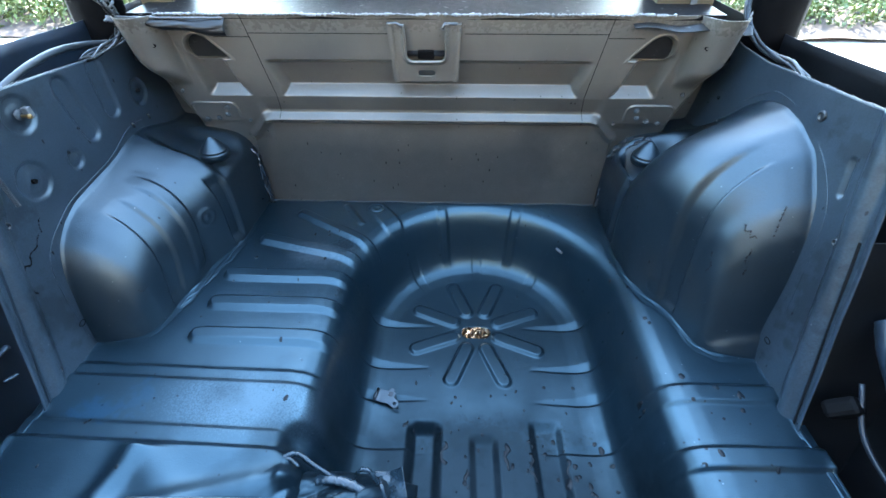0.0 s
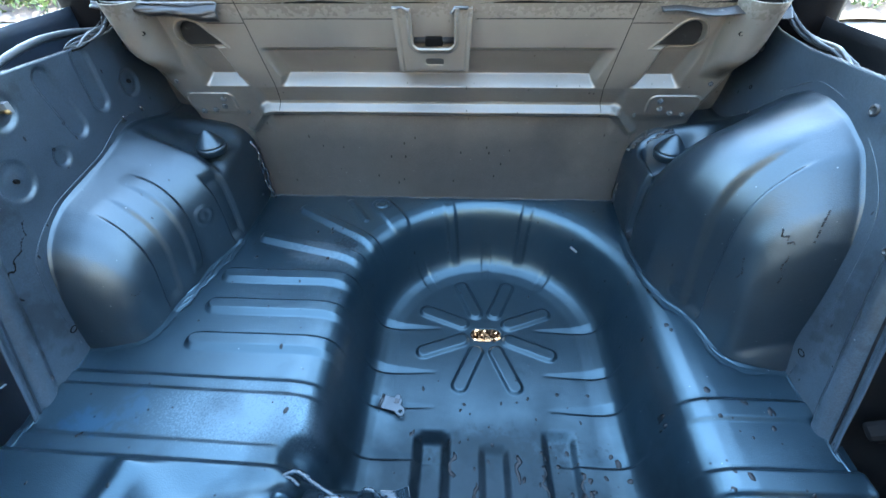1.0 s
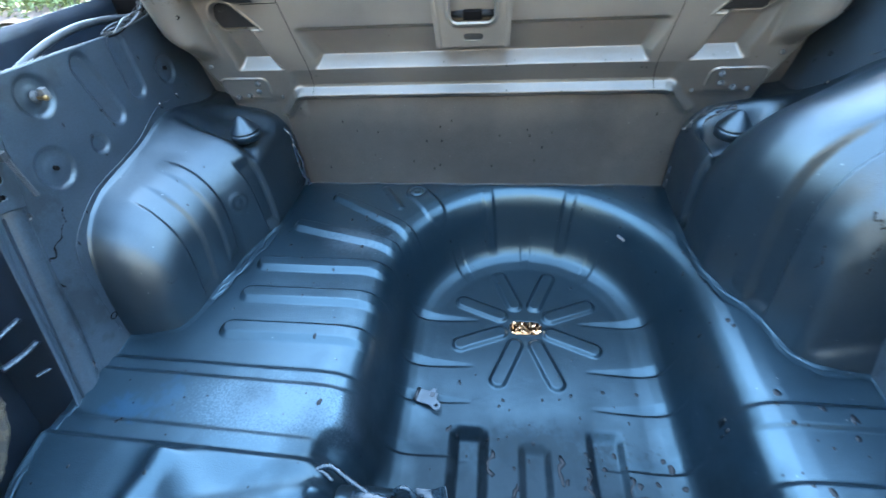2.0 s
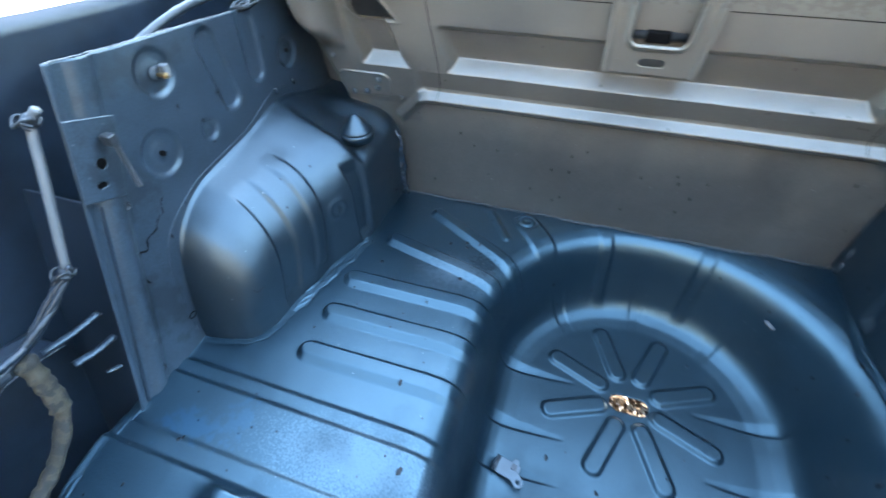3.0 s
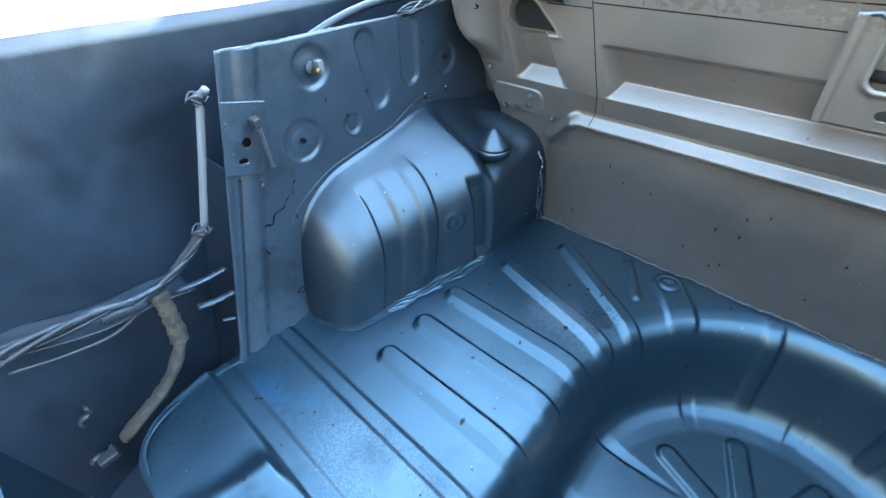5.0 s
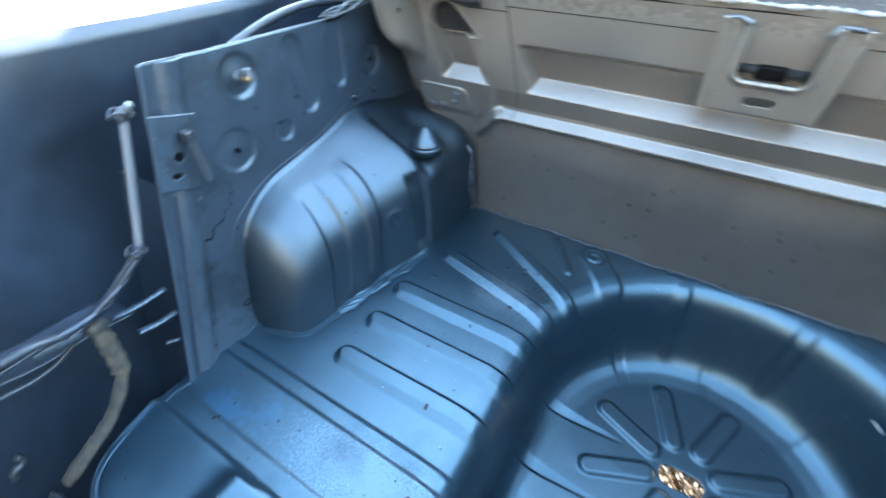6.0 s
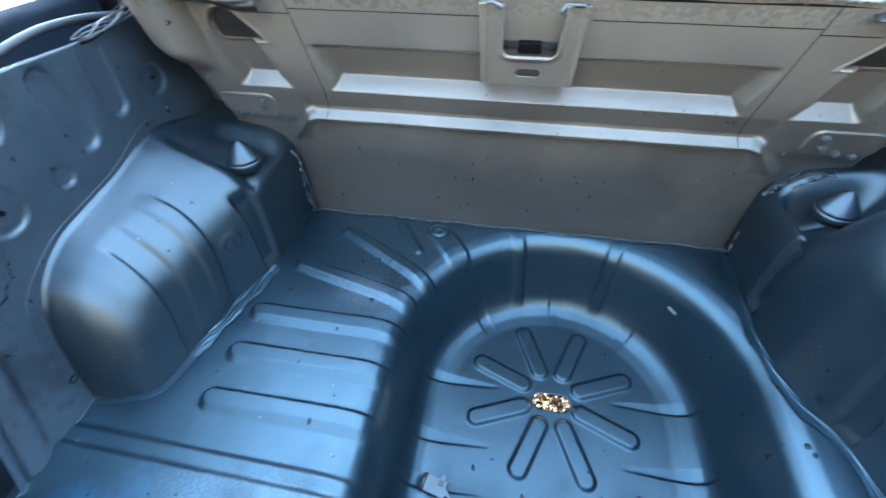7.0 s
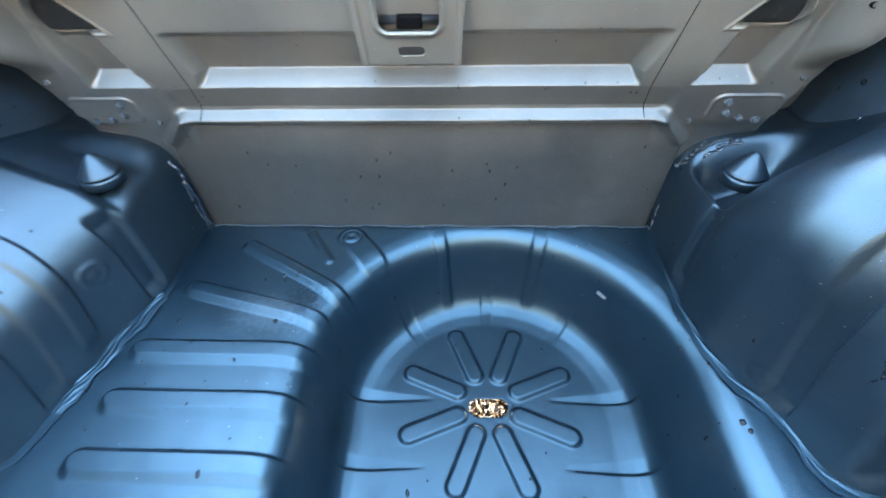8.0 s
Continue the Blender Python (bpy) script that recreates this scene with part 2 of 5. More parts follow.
FLAKED = mat("flaked_white_edge", (0.2108, 0.2108, 0.2046), 0.6, vary=0.5, grain=200, bump=0.6, spec=0.31)
# near-black tone for the right-hand skin and pocket panel
DARK_SKIN = mat("dark_right_skin", (0.00372, 0.003844, 0.00434), 0.5, vary=0.5, grain=22, spec=0.15)
RUBBER = mat("grey_cable_sheath", (0.01488, 0.0186, 0.02294), 0.45, vary=0.25, grain=70, bump=0.3, spec=0.31)
LOOM = mat("cloth_loom_tape", (0.036, 0.029, 0.019), 0.85, second=(0.022, 0.020, 0.017), second_at=0.5, vary=0.7, grain=70, bump=0.9, bump_scale=500, spec=0.31)
BRASS = mat("brass_fitting", (0.1488, 0.093, 0.0372), 0.35, 0.6, vary=0.2, spec=0.31)
TAN = mat("tan_card", (0.0744, 0.0527, 0.0279), 0.8, vary=0.2, spec=0.31)
PALE = mat("pale_plastic", (0.0806, 0.0837, 0.0868), 0.4, vary=0.1, spec=0.31)
CONCRETE = mat("sunlit_concrete", (0.46, 0.45, 0.43), 0.85, vary=0.12, grain=8, bump=0.3, bump_scale=120, fine=0.6)
LITTER = mat("dry_leaf_litter", (0.022, 0.010, 0.004), 0.9, vary=0.9, grain=90, bump=1.0, bump_scale=200, second=(0.088, 0.050, 0.018), second_at=0.54)
SOIL = mat("bark_mulch", (0.048, 0.031, 0.023), 0.95, vary=0.4, grain=20, bump=1.0, bump_scale=90)
LEAF = mat("shrub_leaf", (0.028, 0.047, 0.012), 0.5, vary=0.45, grain=3, fine=1.0)
TREE = mat("tree_leaf", (0.046, 0.054, 0.042), 0.5, vary=0.45, grain=3, fine=1.0)
DARK_GROUND = mat("dark_rear_ground", (0.06, 0.058, 0.056), 0.9, vary=0.3, grain=30, bump=0.6, bump_scale=160)
LEAF_PALE = mat("ground_cover_leaf", (0.085, 0.115, 0.028), 0.5, vary=0.45, grain=3, fine=1.0)
SCREEN_LEAF = mat("dark_screen_leaf", (0.013, 0.018, 0.010), 0.6, vary=0.45, grain=3, fine=1.0, spec=0.2)
BARK = mat("bark", (0.18, 0.14, 0.10), 0.9, vary=0.4, grain=20, bump=0.8)


# ---- helpers for shapes ----
def smooth(a, b, v):
    k = np.clip((v - a) / (b - a), 0, 1)
    return k * k * (3 - 2 * k)


def band(v, a, b, w):
    """1 between a and b, with flanks w wide."""
    return smooth(a - w / 2, a + w / 2, v) * (1 - smooth(b - w / 2, b + w / 2, v))


def capsule(x, y, a, b, r):
    """Distance from a rounded bar, negative inside."""
    ax, ay = a
    dx, dy = b[0] - ax, b[1] - ay
    k = np.clip(((x - ax) * dx + (y - ay) * dy) / max(dx * dx + dy * dy, 1e-9), 0, 1)
    return np.hypot(x - ax - k * dx, y - ay - k * dy) - r


def plateau(d, w):
    return 1 - smooth(-w, 0, d)


def rib(x, y, a, b, r, steep=0.006, broad=0.016):
    """A raised bar with a steep front flank and a broad flank towards the tail, 0 to 1."""
    c = capsule(x, y, a, b, r)
    dx, dy = b[0] - a[0], b[1] - a[1]
    off = ((y - a[1]) * dx - (x - a[0]) * dy) / math.hypot(dx, dy)
    w = steep + (broad - steep) * smooth(0.012, -0.012, off)
    k = np.clip(-c / w, 0, 1)
    return 0.6 * k + 0.4 * k * k * (3 - 2 * k)


def wobble(x, y, scale, seed=0.0):
    """Smooth unevenness from a few waves, about -1 to 1."""
    s = scale
    return (np.sin(x * s * 1.3 + seed) * np.cos(y * s * 0.9 + 1.7 * seed) + np.sin(x * s * 2.7 + y * s * 2.1 + 3 * seed) * 0.5 + np.cos(y * s * 3.9 - x * s * 1.1 + seed) * 0.35) / 1.85


def mesh_of(name, verts, faces, shade=True):
    me = bpy.data.meshes.new(name)
    me.from_pydata(verts, [], faces)
    if shade:
        me.polygons.foreach_set("use_smooth", [True] * len(me.polygons))
    me.update()
    return me


def sheet(name, X, Y, Z, material, parent=None, thick=0.0, drop=None, flip=False):
    """A pressed sheet from a grid of places; drop marks cells that are cut out."""
    r, c = X.shape
    idx = np.arange(r * c).reshape(r, c)
    q = np.stack([idx[:-1, :-1], idx[:-1, 1:], idx[1:, 1:], idx[1:, :-1]], -1).reshape(-1, 4)
    if flip:
        q = q[:, ::-1]
    if drop is not None:
        q = q[~drop[:-1, :-1].reshape(-1)]
    me = mesh_of(name, np.stack([X, Y, Z], -1).reshape(-1, 3).tolist(), q.tolist())
    me.materials.append(material)
    ob = new(name, me)
    ob.parent = parent
    if thick:
        s = ob.modifiers.new("thickness", "SOLIDIFY")
        s.thickness, s.offset = thick, -1
    return ob


def part(name, bm, material, parent=None, label="", shade=False):
    me = bpy.data.meshes.new(name)
    bm.to_mesh(me)
    bm.free()
    me.materials.append(material)
    if shade:
        me.polygons.foreach_set("use_smooth", [True] * len(me.polygons))
    ob = new(name, me)
    ob.parent = parent
    return tagged(ob, label)


def box_bm(size, at=(0, 0, 0), bevel=0.001, turn=None):
    bm = bmesh.new()
    bmesh.ops.create_cube(bm, size=1)
    bmesh.ops.scale(bm, vec=size, verts=bm.verts)
    if bevel:
        bmesh.ops.bevel(bm, geom=bm.edges[:], offset=bevel, segments=2, affect="EDGES", profile=0.5)
    if turn is not None:
        bmesh.ops.transform(bm, matrix=turn, verts=bm.verts)
    bmesh.ops.translate(bm, vec=at, verts=bm.verts)
    return bm


def lathe_bm(profile, at=(0, 0, 0), turn=None, n=20):
    """A turned form from (radius, height) pairs."""
    bm = bmesh.new()
    rings = []
    for r, h in profile:
        rings.append([bm.verts.new((r * math.cos(2 * math.pi * i / n), r * math.sin(2 * math.pi * i / n), h)) for i in range(n)])
    for a, b in zip(rings, rings[1:]):
        for i in range(n):
            bm.faces.new((a[i], a[(i + 1) % n], b[(i + 1) % n], b[i]))
    bm.faces.new(rings[0][::-1]), bm.faces.new(rings[-1])
    if turn is not None:
        bmesh.ops.transform(bm, matrix=turn, verts=bm.verts)
    bmesh.ops.translate(bm, vec=at, verts=bm.verts)
    return bm


def spline(points, per=8):
    """Points of a smooth line through the given ones."""
    p = [Vector(v) for v in points]
    p = [p[0] * 2 - p[1], *p, p[-1] * 2 - p[-2]]
    out = []
    for i in range(1, len(p) - 2):
        for k in range(per):
            t = k / per
            a, b, c, d = p[i - 1], p[i], p[i + 1], p[i + 2]
            out.append(0.5 * (2 * b + (c - a) * t + (2 * a - 5 * b + 4 * c - d) * t * t + (3 * b - a - 3 * c + d) * t ** 3))
    return out + [p[-2]]


def tube_bm(points, radius, n=8, rough=0.0, flat=1.0, rng=None, bm=None):
    """A round or flattened strand along points; rough: uneven thickness."""
    bm = bm or bmesh.new()
    rings = []
    for i, c in enumerate(points):
        d = (points[min(i + 1, len(points) - 1)] - points[max(i - 1, 0)]).normalized()
        up = Vector((0, 0, 1)) if abs(d.z) < 0.9 else Vector((1, 0, 0))
        s = d.cross(up).normalized()
        u = s.cross(d)
        r = radius * (1 + (rng.uniform(-rough, rough) if rng else 0))
        rings.append([bm.verts.new(c + s * math.cos(a) * r + u * math.sin(a) * r * flat) for a in (2 * math.pi * k / n for k in range(n))])
    for a, b in zip(rings, rings[1:]):
        for i in range(n):
            bm.faces.new((a[i], a[(i + 1) % n], b[(i + 1) % n], b[i]))
    bm.faces.new(rings[0][::-1]), bm.faces.new(rings[-1])
    return bm


# ---- floor pan with the spare wheel well ----
WELL_X, WELL_Y, WELL_R, WELL_Z = 0.134, -0.342, 0.310, -0.205
STAR = (0.128, -0.305)
# the well's flank: a round crest, a steep wall and a wide fillet at its foot
wd = np.array([-0.072, -0.046, -0.027, -0.012, -0.003, 0.005, 0.012, 0.019, 0.028, 0.041, 0.060, 0.086, 0.14])
ws = np.array([0.0, 0.014, 0.052, 0.125, 0.23, 0.39, 0.57, 0.72, 0.835, 0.915, 0.966, 0.992, 1.0])
WELL_D = np.linspace(-0.09, 0.16, 1001)
ker = np.exp(-np.linspace(-2.2, 2.2, 91) ** 2)
WELL_S = np.convolve(np.pad(np.interp(WELL_D, wd, ws), 45, "edge"), ker / ker.sum(), "valid")


def floor_height(x, y):
    z = 0.0012 * wobble(x, y, 9.0)
    # raised ribs of the load floor
    for y0, y1 in ((-0.517, -0.477), (-0.426, -0.386), (-0.336, -0.296)):
        z = z + 0.008 * rib(x, y, (-0.463, (y0 + y1) / 2), (-0.165, (y0 + y1) / 2 - 0.002), (y1 - y0) / 2 + 0.003)
    z = z + 0.009 * rib(x, y, (-0.425, -0.184), (-0.185, -0.247), 0.021)
    z = z + 0.009 * rib(x, y, (-0.360, -0.070), (-0.13, -0.205), 0.019)
    z = z + 0.004 * plateau(capsule(x, y, (-0.244, -0.026), (-0.190, -0.106), 0.013), 0.012)
    z = z + 0.006 * plateau(capsule(x, y, (-0.156, -0.041), (-0.104, -0.102), 0.031), 0.010)
    ring = np.hypot(x + 0.156, y + 0.041)
    z = z - 0.004 * np.exp(-((ring - 0.019) / 0.004) ** 2) - 0.003 * np.exp(-(ring / 0.006) ** 2)
    # saw-tooth presses across the tail of the floor
    left = 1 - smooth(-0.20, -0.16, x)
    right = smooth(0.42, 0.46, x)
    for at, h in ((-0.576, 0.0045), (-0.604, 0.0055), (-0.693, 0.004), (-0.726, 0.008)):
        z = z + left * h * (1 - smooth(at - 0.006, at + 0.006, y + 0.02 * (x + 0.4))) * smooth(at - 0.10, at, y + 0.001)
    for at, h in ((-0.585, 0.006), (-0.703, 0.009)):
        z = z + right * h * band(y, at - 0.036, at, 0.010)
    # the well
    d = np.where(y > WELL_Y, np.hypot(x - WELL_X, y - WELL_Y), np.abs(x - WELL_X)) - WELL_R
    ang = np.arctan2(y - WELL_Y, x - WELL_X)
    for a in (1.90, 1.24):
        d = d + 0.006 * np.exp(-((ang - a) / 0.045) ** 6) * (y > WELL_Y) * smooth(-0.045, -0.015, d) * (1 - smooth(0.03, 0.06, d))
    for a in (1.57, 2.25, 0.93):
        d = d - 0.0042 * np.exp(-((ang - a) / 0.050) ** 8) * (y > WELL_Y) * (1 - smooth(-0.050, -0.004, d)) * smooth(-0.110, -0.05, d)
    s = np.interp(-d, WELL_D, WELL_S)
    deep = WELL_Z * (1 - 0.10 * smooth(-0.60, -0.80, y))
    tail = smooth(-0.845, -0.80, y)
    z = z * smooth(-0.02, 0.03, d) + deep * s * tail
    inside = smooth(-0.06, -0.11, d) * tail
    # the star of pressed lobes
    for i in range(8):
        a = math.radians(22.5 + 45 * i)
        p0 = (STAR[0] + 0.066 * math.cos(a), STAR[1] + 0.066 * math.sin(a))
        p1 = (STAR[0] + 0.166 * math.cos(a), STAR[1] + 0.166 * math.sin(a))
        c = capsule(x, y, p0, p1, 0.021)
        z = z + 0.0075 * plateau(c - 0.001, 0.010) * inside
    # tapering wedges pressed in from the well's flanks
    for yr in (-0.283, -0.412, -0.500, -0.612):
        k = np.clip((d + 0.185) / 0.135, 0, 1) * (1 - smooth(-0.040, -0.012, d))
        w, at = 0.002 + 0.019 * k, yr - 0.012 * (1 - k)
        z = z - 0.0065 * k ** 0.7 * smooth(at - w - 0.004, at - w + 0.003, y) * (1 - np.clip((y - at + w) / (w + 0.004), 0, 1)) * (x > -0.3) * (x < 0.5)
    # drain channels at the tail
    for xc, w, y0 in ((0.008, 0.030, -0.560), (0.138, 0.025, -0.585), (0.275, 0.029, -0.552)):
        z = z - (0.030 if xc < 0.1 else 0.013) * band(x, xc - w, xc + w, 0.026 if xc < 0.1 else 0.020) * (1 - smooth(y0 - 0.030, y0, y)) * tail
    # crushed corner between floor and well, a dent with folds
    r = np.hypot((x + 0.188) / 0.034, (y + 0.706) / 0.030)
    z = z - 0.034 * np.exp(-r ** 4)
    mound = np.exp(-np.abs((x + 0.085) / 0.105) ** 4 - np.abs((y + 0.800) / 0.058) ** 4)
    folds = np.abs(np.sin(x * 52 + 2.0 * np.sin(y * 60) + 1.2 * np.sin(x * 31))) * 0.8 + 0.7 * np.abs(np.sin(y * 85 + 2.4 * np.sin(x * 40)))
    z = z + mound * (np.where(d < -0.02, 0.105, 0.0) * smooth(-0.01, -0.05, d) + 0.026 * folds - 0.012)
    for a, b, h, w in (((-0.452, -0.738), (-0.492, -0.850), 0.009, 0.018), ((-0.46, -0.845), (-0.20, -0.775), 0.010, 0.020), ((-0.20, -0.775), (-0.06, -0.80), 0.014, 0.012), ((-0.452, -0.738), (-0.36, -0.815), 0.006, 0.03)):
        z = z + h * np.exp(-(np.clip(capsule(x, y, a, b, 0.001), 0, 1) / w) ** 2) * (1 - smooth(-0.738, -0.728, y))
    # upturned edge where the side panels have ended
    z = z + 0.003 * np.exp(-((0.682 - np.abs(x)) / 0.009) ** 2) * (1 - smooth(-0.74, -0.70, y))
    return z


gx, gy = np.linspace(-0.682, 0.682, 640), np.linspace(-0.90, 0.012, 434)
X, Y = np.meshgrid(gx, gy)
Z = floor_height(X, Y)
corner = np.hypot(np.maximum(np.abs(X) - 0.592, 0), np.maximum(-0.782 - Y, 0)) > 0.0905
cut = corner | (capsule(X, Y, (STAR[0] - 0.020, STAR[1] - 0.008), (STAR[0] + 0.020, STAR[1] - 0.008), 0.019) < 0)
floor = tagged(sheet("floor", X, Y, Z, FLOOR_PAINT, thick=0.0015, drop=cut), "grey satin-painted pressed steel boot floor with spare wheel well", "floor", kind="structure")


for side in (-1, 1):
    arc = [(side * (0.592 + 0.0895 * math.cos(a)), -0.782 - 0.0895 * math.sin(a)) for a in np.linspace(0, math.pi / 2, 14)]
    rim = np.array([(side * 0.6815, -0.62), (side * 0.6815, -0.70)] + arc + [(side * 0.50, -0.8715), (side * 0.40, -0.8715)])
    down = np.array([0.001, -0.004, -0.012, -0.05, -0.10, -0.16])[:, None]
    out = np.array([0.0, 0.003, 0.004, 0.002, 0.0, 0.0])[:, None] * side
    tagged(sheet("floor_skirt", rim[None, :, 0] + out, rim[None, :, 1] + 0 * out, 0 * rim[None, :, 0] + down, FLOOR_PAINT, floor, thick=0.0015, flip=side < 0), "turned-down edge of the boot floor")

# ---- wheel arches ----
def arch(side, plan, crest, drop, round_off, grooves, pocket, dimple):
    """A pressed wheel arch against the side wall. plan: how far it stands in at the floor, crest: its height at the wall, both along
    its length; drop: the roof's fall towards the boot; round_off: the shoulder's radius; grooves: (from, to, depth, low, high, slant)."""
    tail = plan[0][0]
    s = np.linspace(0, 1, 300)
    ys = tail + (0.058 - tail) * s ** 2

    def line(tab, n=7):
        ker = np.exp(-np.linspace(-2, 2, 2 * n + 1) ** 2)
        ker /= ker.sum()
        at = np.sqrt(np.clip((np.array([p[0] for p in tab]) - tail) / (0.058 - tail), 0, 1))
        v = np.interp(s, at, [p[1] for p in tab])
        e = np.concatenate([2 * v[0] - v[n:0:-1], v, np.full(n, v[-1])])
        return np.maximum(np.convolve(e, ker, "valid"), 0.0)

    D, H, F, R = line(plan), line(crest, 10), line(drop), line(round_off, 14)
    corner_z = np.maximum(H - F * D, 0.55 * H)
    # each section: up the face, round the shoulder, along the roof to the wall
    k = np.linspace(0, 1, 41)
    r_face, r_roof = np.minimum(R * 1.05, 0.62 * corner_z), np.minimum(R, 0.72 * D)
    slope = np.hypot(D, H - corner_z) + 1e-6
    ux, uz = D / slope, (H - corner_z) / slope
    fx, fz = D, corner_z - r_face
    gx_, gz_ = D - ux * r_roof, corner_z + uz * r_roof
    dx = np.concatenate([np.outer(D, np.ones(30)), np.outer(fx, (1 - k) ** 2) + np.outer(D, 2 * k * (1 - k)) + np.outer(gx_, k ** 2), np.outer(gx_, 1 - k[2::2])], 1)
    zz = np.concatenate([np.outer(fz, np.linspace(0, 1, 31)[:-1]), np.outer(fz, (1 - k) ** 2) + np.outer(corner_z, 2 * k * (1 - k)) + np.outer(gz_, k ** 2), np.outer(gz_, 1 - k[2::2]) + np.outer(H, k[2::2])], 1)
    yy = ys[:, None] + 0 * zz
    share = dx / np.maximum(D[:, None], 0.01)
    dx = dx + 0.004 * np.sin(np.clip(zz / 0.2, 0, 1) * math.pi) * smooth(0.6, 1.0, share) * smooth(tail, tail + 0.05, yy)
    for y0, y1, depth, z0, z1, slant in grooves:
        b = band(yy - slant * (zz - 0.1), y0, y1, 0.008) * band(zz, z0, z1, 0.03) * smooth(0.30, 0.75, share)
        dx, zz = dx + depth * b, zz + 0.5 * depth * b * smooth(0.12, 0.24, zz)
    dim = np.hypot(yy - dimple[0], zz - dimple[1])
    dx = dx + (0.0022 * np.exp(-((dim - 0.017) / 0.004) ** 2) + 0.002 * np.exp(-(dim / 0.007) ** 2)) * smooth(0.75, 0.9, share)
    lip = 1 - smooth(0.0, 0.009, dx)
    zz = zz + 0.005 * lip ** 2 * smooth(0.03, 0.10, zz)
    # sunken pocket round the damper cap, behind a slanting ridge
    edge = -0.166 - 0.022 * dx / 0.18
    bowl = smooth(0.0, 0.030, yy - edge) * (1 - smooth(-0.075, -0.016, yy)) * (1 - smooth(0.158, 0.192, dx)) * smooth(0.0, 0.085, dx)
    zz = zz - pocket * bowl * smooth(0.15, 0.20, zz)
    zz = zz + 0.0015 * wobble(yy, dx, 16, 3.0 + side) * smooth(0.05, 0.2, zz) * smooth(0.0, 0.02, dx)
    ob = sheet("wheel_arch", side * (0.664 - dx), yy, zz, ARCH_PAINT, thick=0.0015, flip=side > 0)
    return ob


arch_l = tagged(arch(-1, ((-0.523, 0.0), (-0.521, 0.020), (-0.516, 0.046), (-0.505, 0.084), (-0.490, 0.101), (-0.460, 0.112), (-0.43, 0.115), (-0.40, 0.118), (-0.35, 0.132), (-0.29, 0.141), (-0.24, 0.160), (-0.19, 0.178), (-0.10, 0.184), (0.006, 0.189)),
                     ((-0.523, 0.0), (-0.520, 0.030), (-0.506, 0.100), (-0.492, 0.150), (-0.476, 0.186), (-0.458, 0.211), (-0.428, 0.233), (-0.389, 0.248), (-0.319, 0.257), (-0.25, 0.266), (-0.191, 0.279), (-0.152, 0.283), (-0.112, 0.278), (-0.045, 0.256), (0.006, 0.242)),
                     ((-0.523, 0.36), (-0.42, 0.42), (-0.30, 0.40), (-0.20, 0.36), (0.006, 0.17)),
                     ((-0.523, 0.05), (-0.46, 0.085), (-0.36, 0.095), (-0.26, 0.085), (-0.19, 0.075), (-0.14, 0.062), (0.006, 0.070)),
                     ((-0.409, -0.369, -0.0065, 0.02, 0.26, 0.18), (-0.327, -0.299, 0.006, 0.04, 0.26, 0.18), (-0.213, -0.176, -0.011, 0.02, 0.190, 0.0)), 0.022, (-0.258, 0.127)),
                "satin grey pressed steel wheel arch beside the boot floor", "wheel arch")
arch_r = tagged(arch(1, ((-0.524, 0.0), (-0.521, 0.030), (-0.517, 0.055), (-0.510, 0.080), (-0.485, 0.106), (-0.445, 0.118), (-0.415, 0.125), (-0.385, 0.142), (-0.35, 0.166), (-0.29, 0.188), (-0.20, 0.196), (-0.11, 0.197), (0.006, 0.193)),
                     ((-0.524, 0.0), (-0.518, 0.020), (-0.500, 0.060), (-0.481, 0.186), (-0.465, 0.263), (-0.44, 0.314), (-0.42, 0.336), (-0.384, 0.376), (-0.325, 0.401), (-0.27, 0.406), (-0.214, 0.396), (-0.165, 0.363), (-0.12, 0.322), (-0.074, 0.284), (-0.023, 0.250), (0.006, 0.240)),
                     ((-0.524, 0.3), (-0.40, 0.44), (-0.30, 0.46), (-0.25, 0.50), (-0.205, 0.66), (-0.17, 0.80), (-0.12, 0.58), (0.006, 0.16)),
                     ((-0.524, 0.06), (-0.44, 0.10), (-0.32, 0.115), (-0.24, 0.10), (-0.17, 0.080), (0.006, 0.070)),
                     ((-0.408, -0.372, -0.011, 0.02, 0.40, 0.12), (-0.185, -0.152, -0.012, 0.02, 0.180, 0.0)), 0.100, (-0.372, 0.040)),
                "satin grey tall wheel arch with paint runs", "wheel arch")

# ---- side walls ----
TOP = ((-0.54, 0.489), (-0.51, 0.486), (-0.42, 0.4755), (-0.31, 0.466), (-0.16, 0.452), (-0.065, 0.453), (0.0, 0.465))
TAIL = ((0.0, -0.676), (0.036, -0.662), (0.215, -0.601), (0.336, -0.559), (0.486, -0.509))


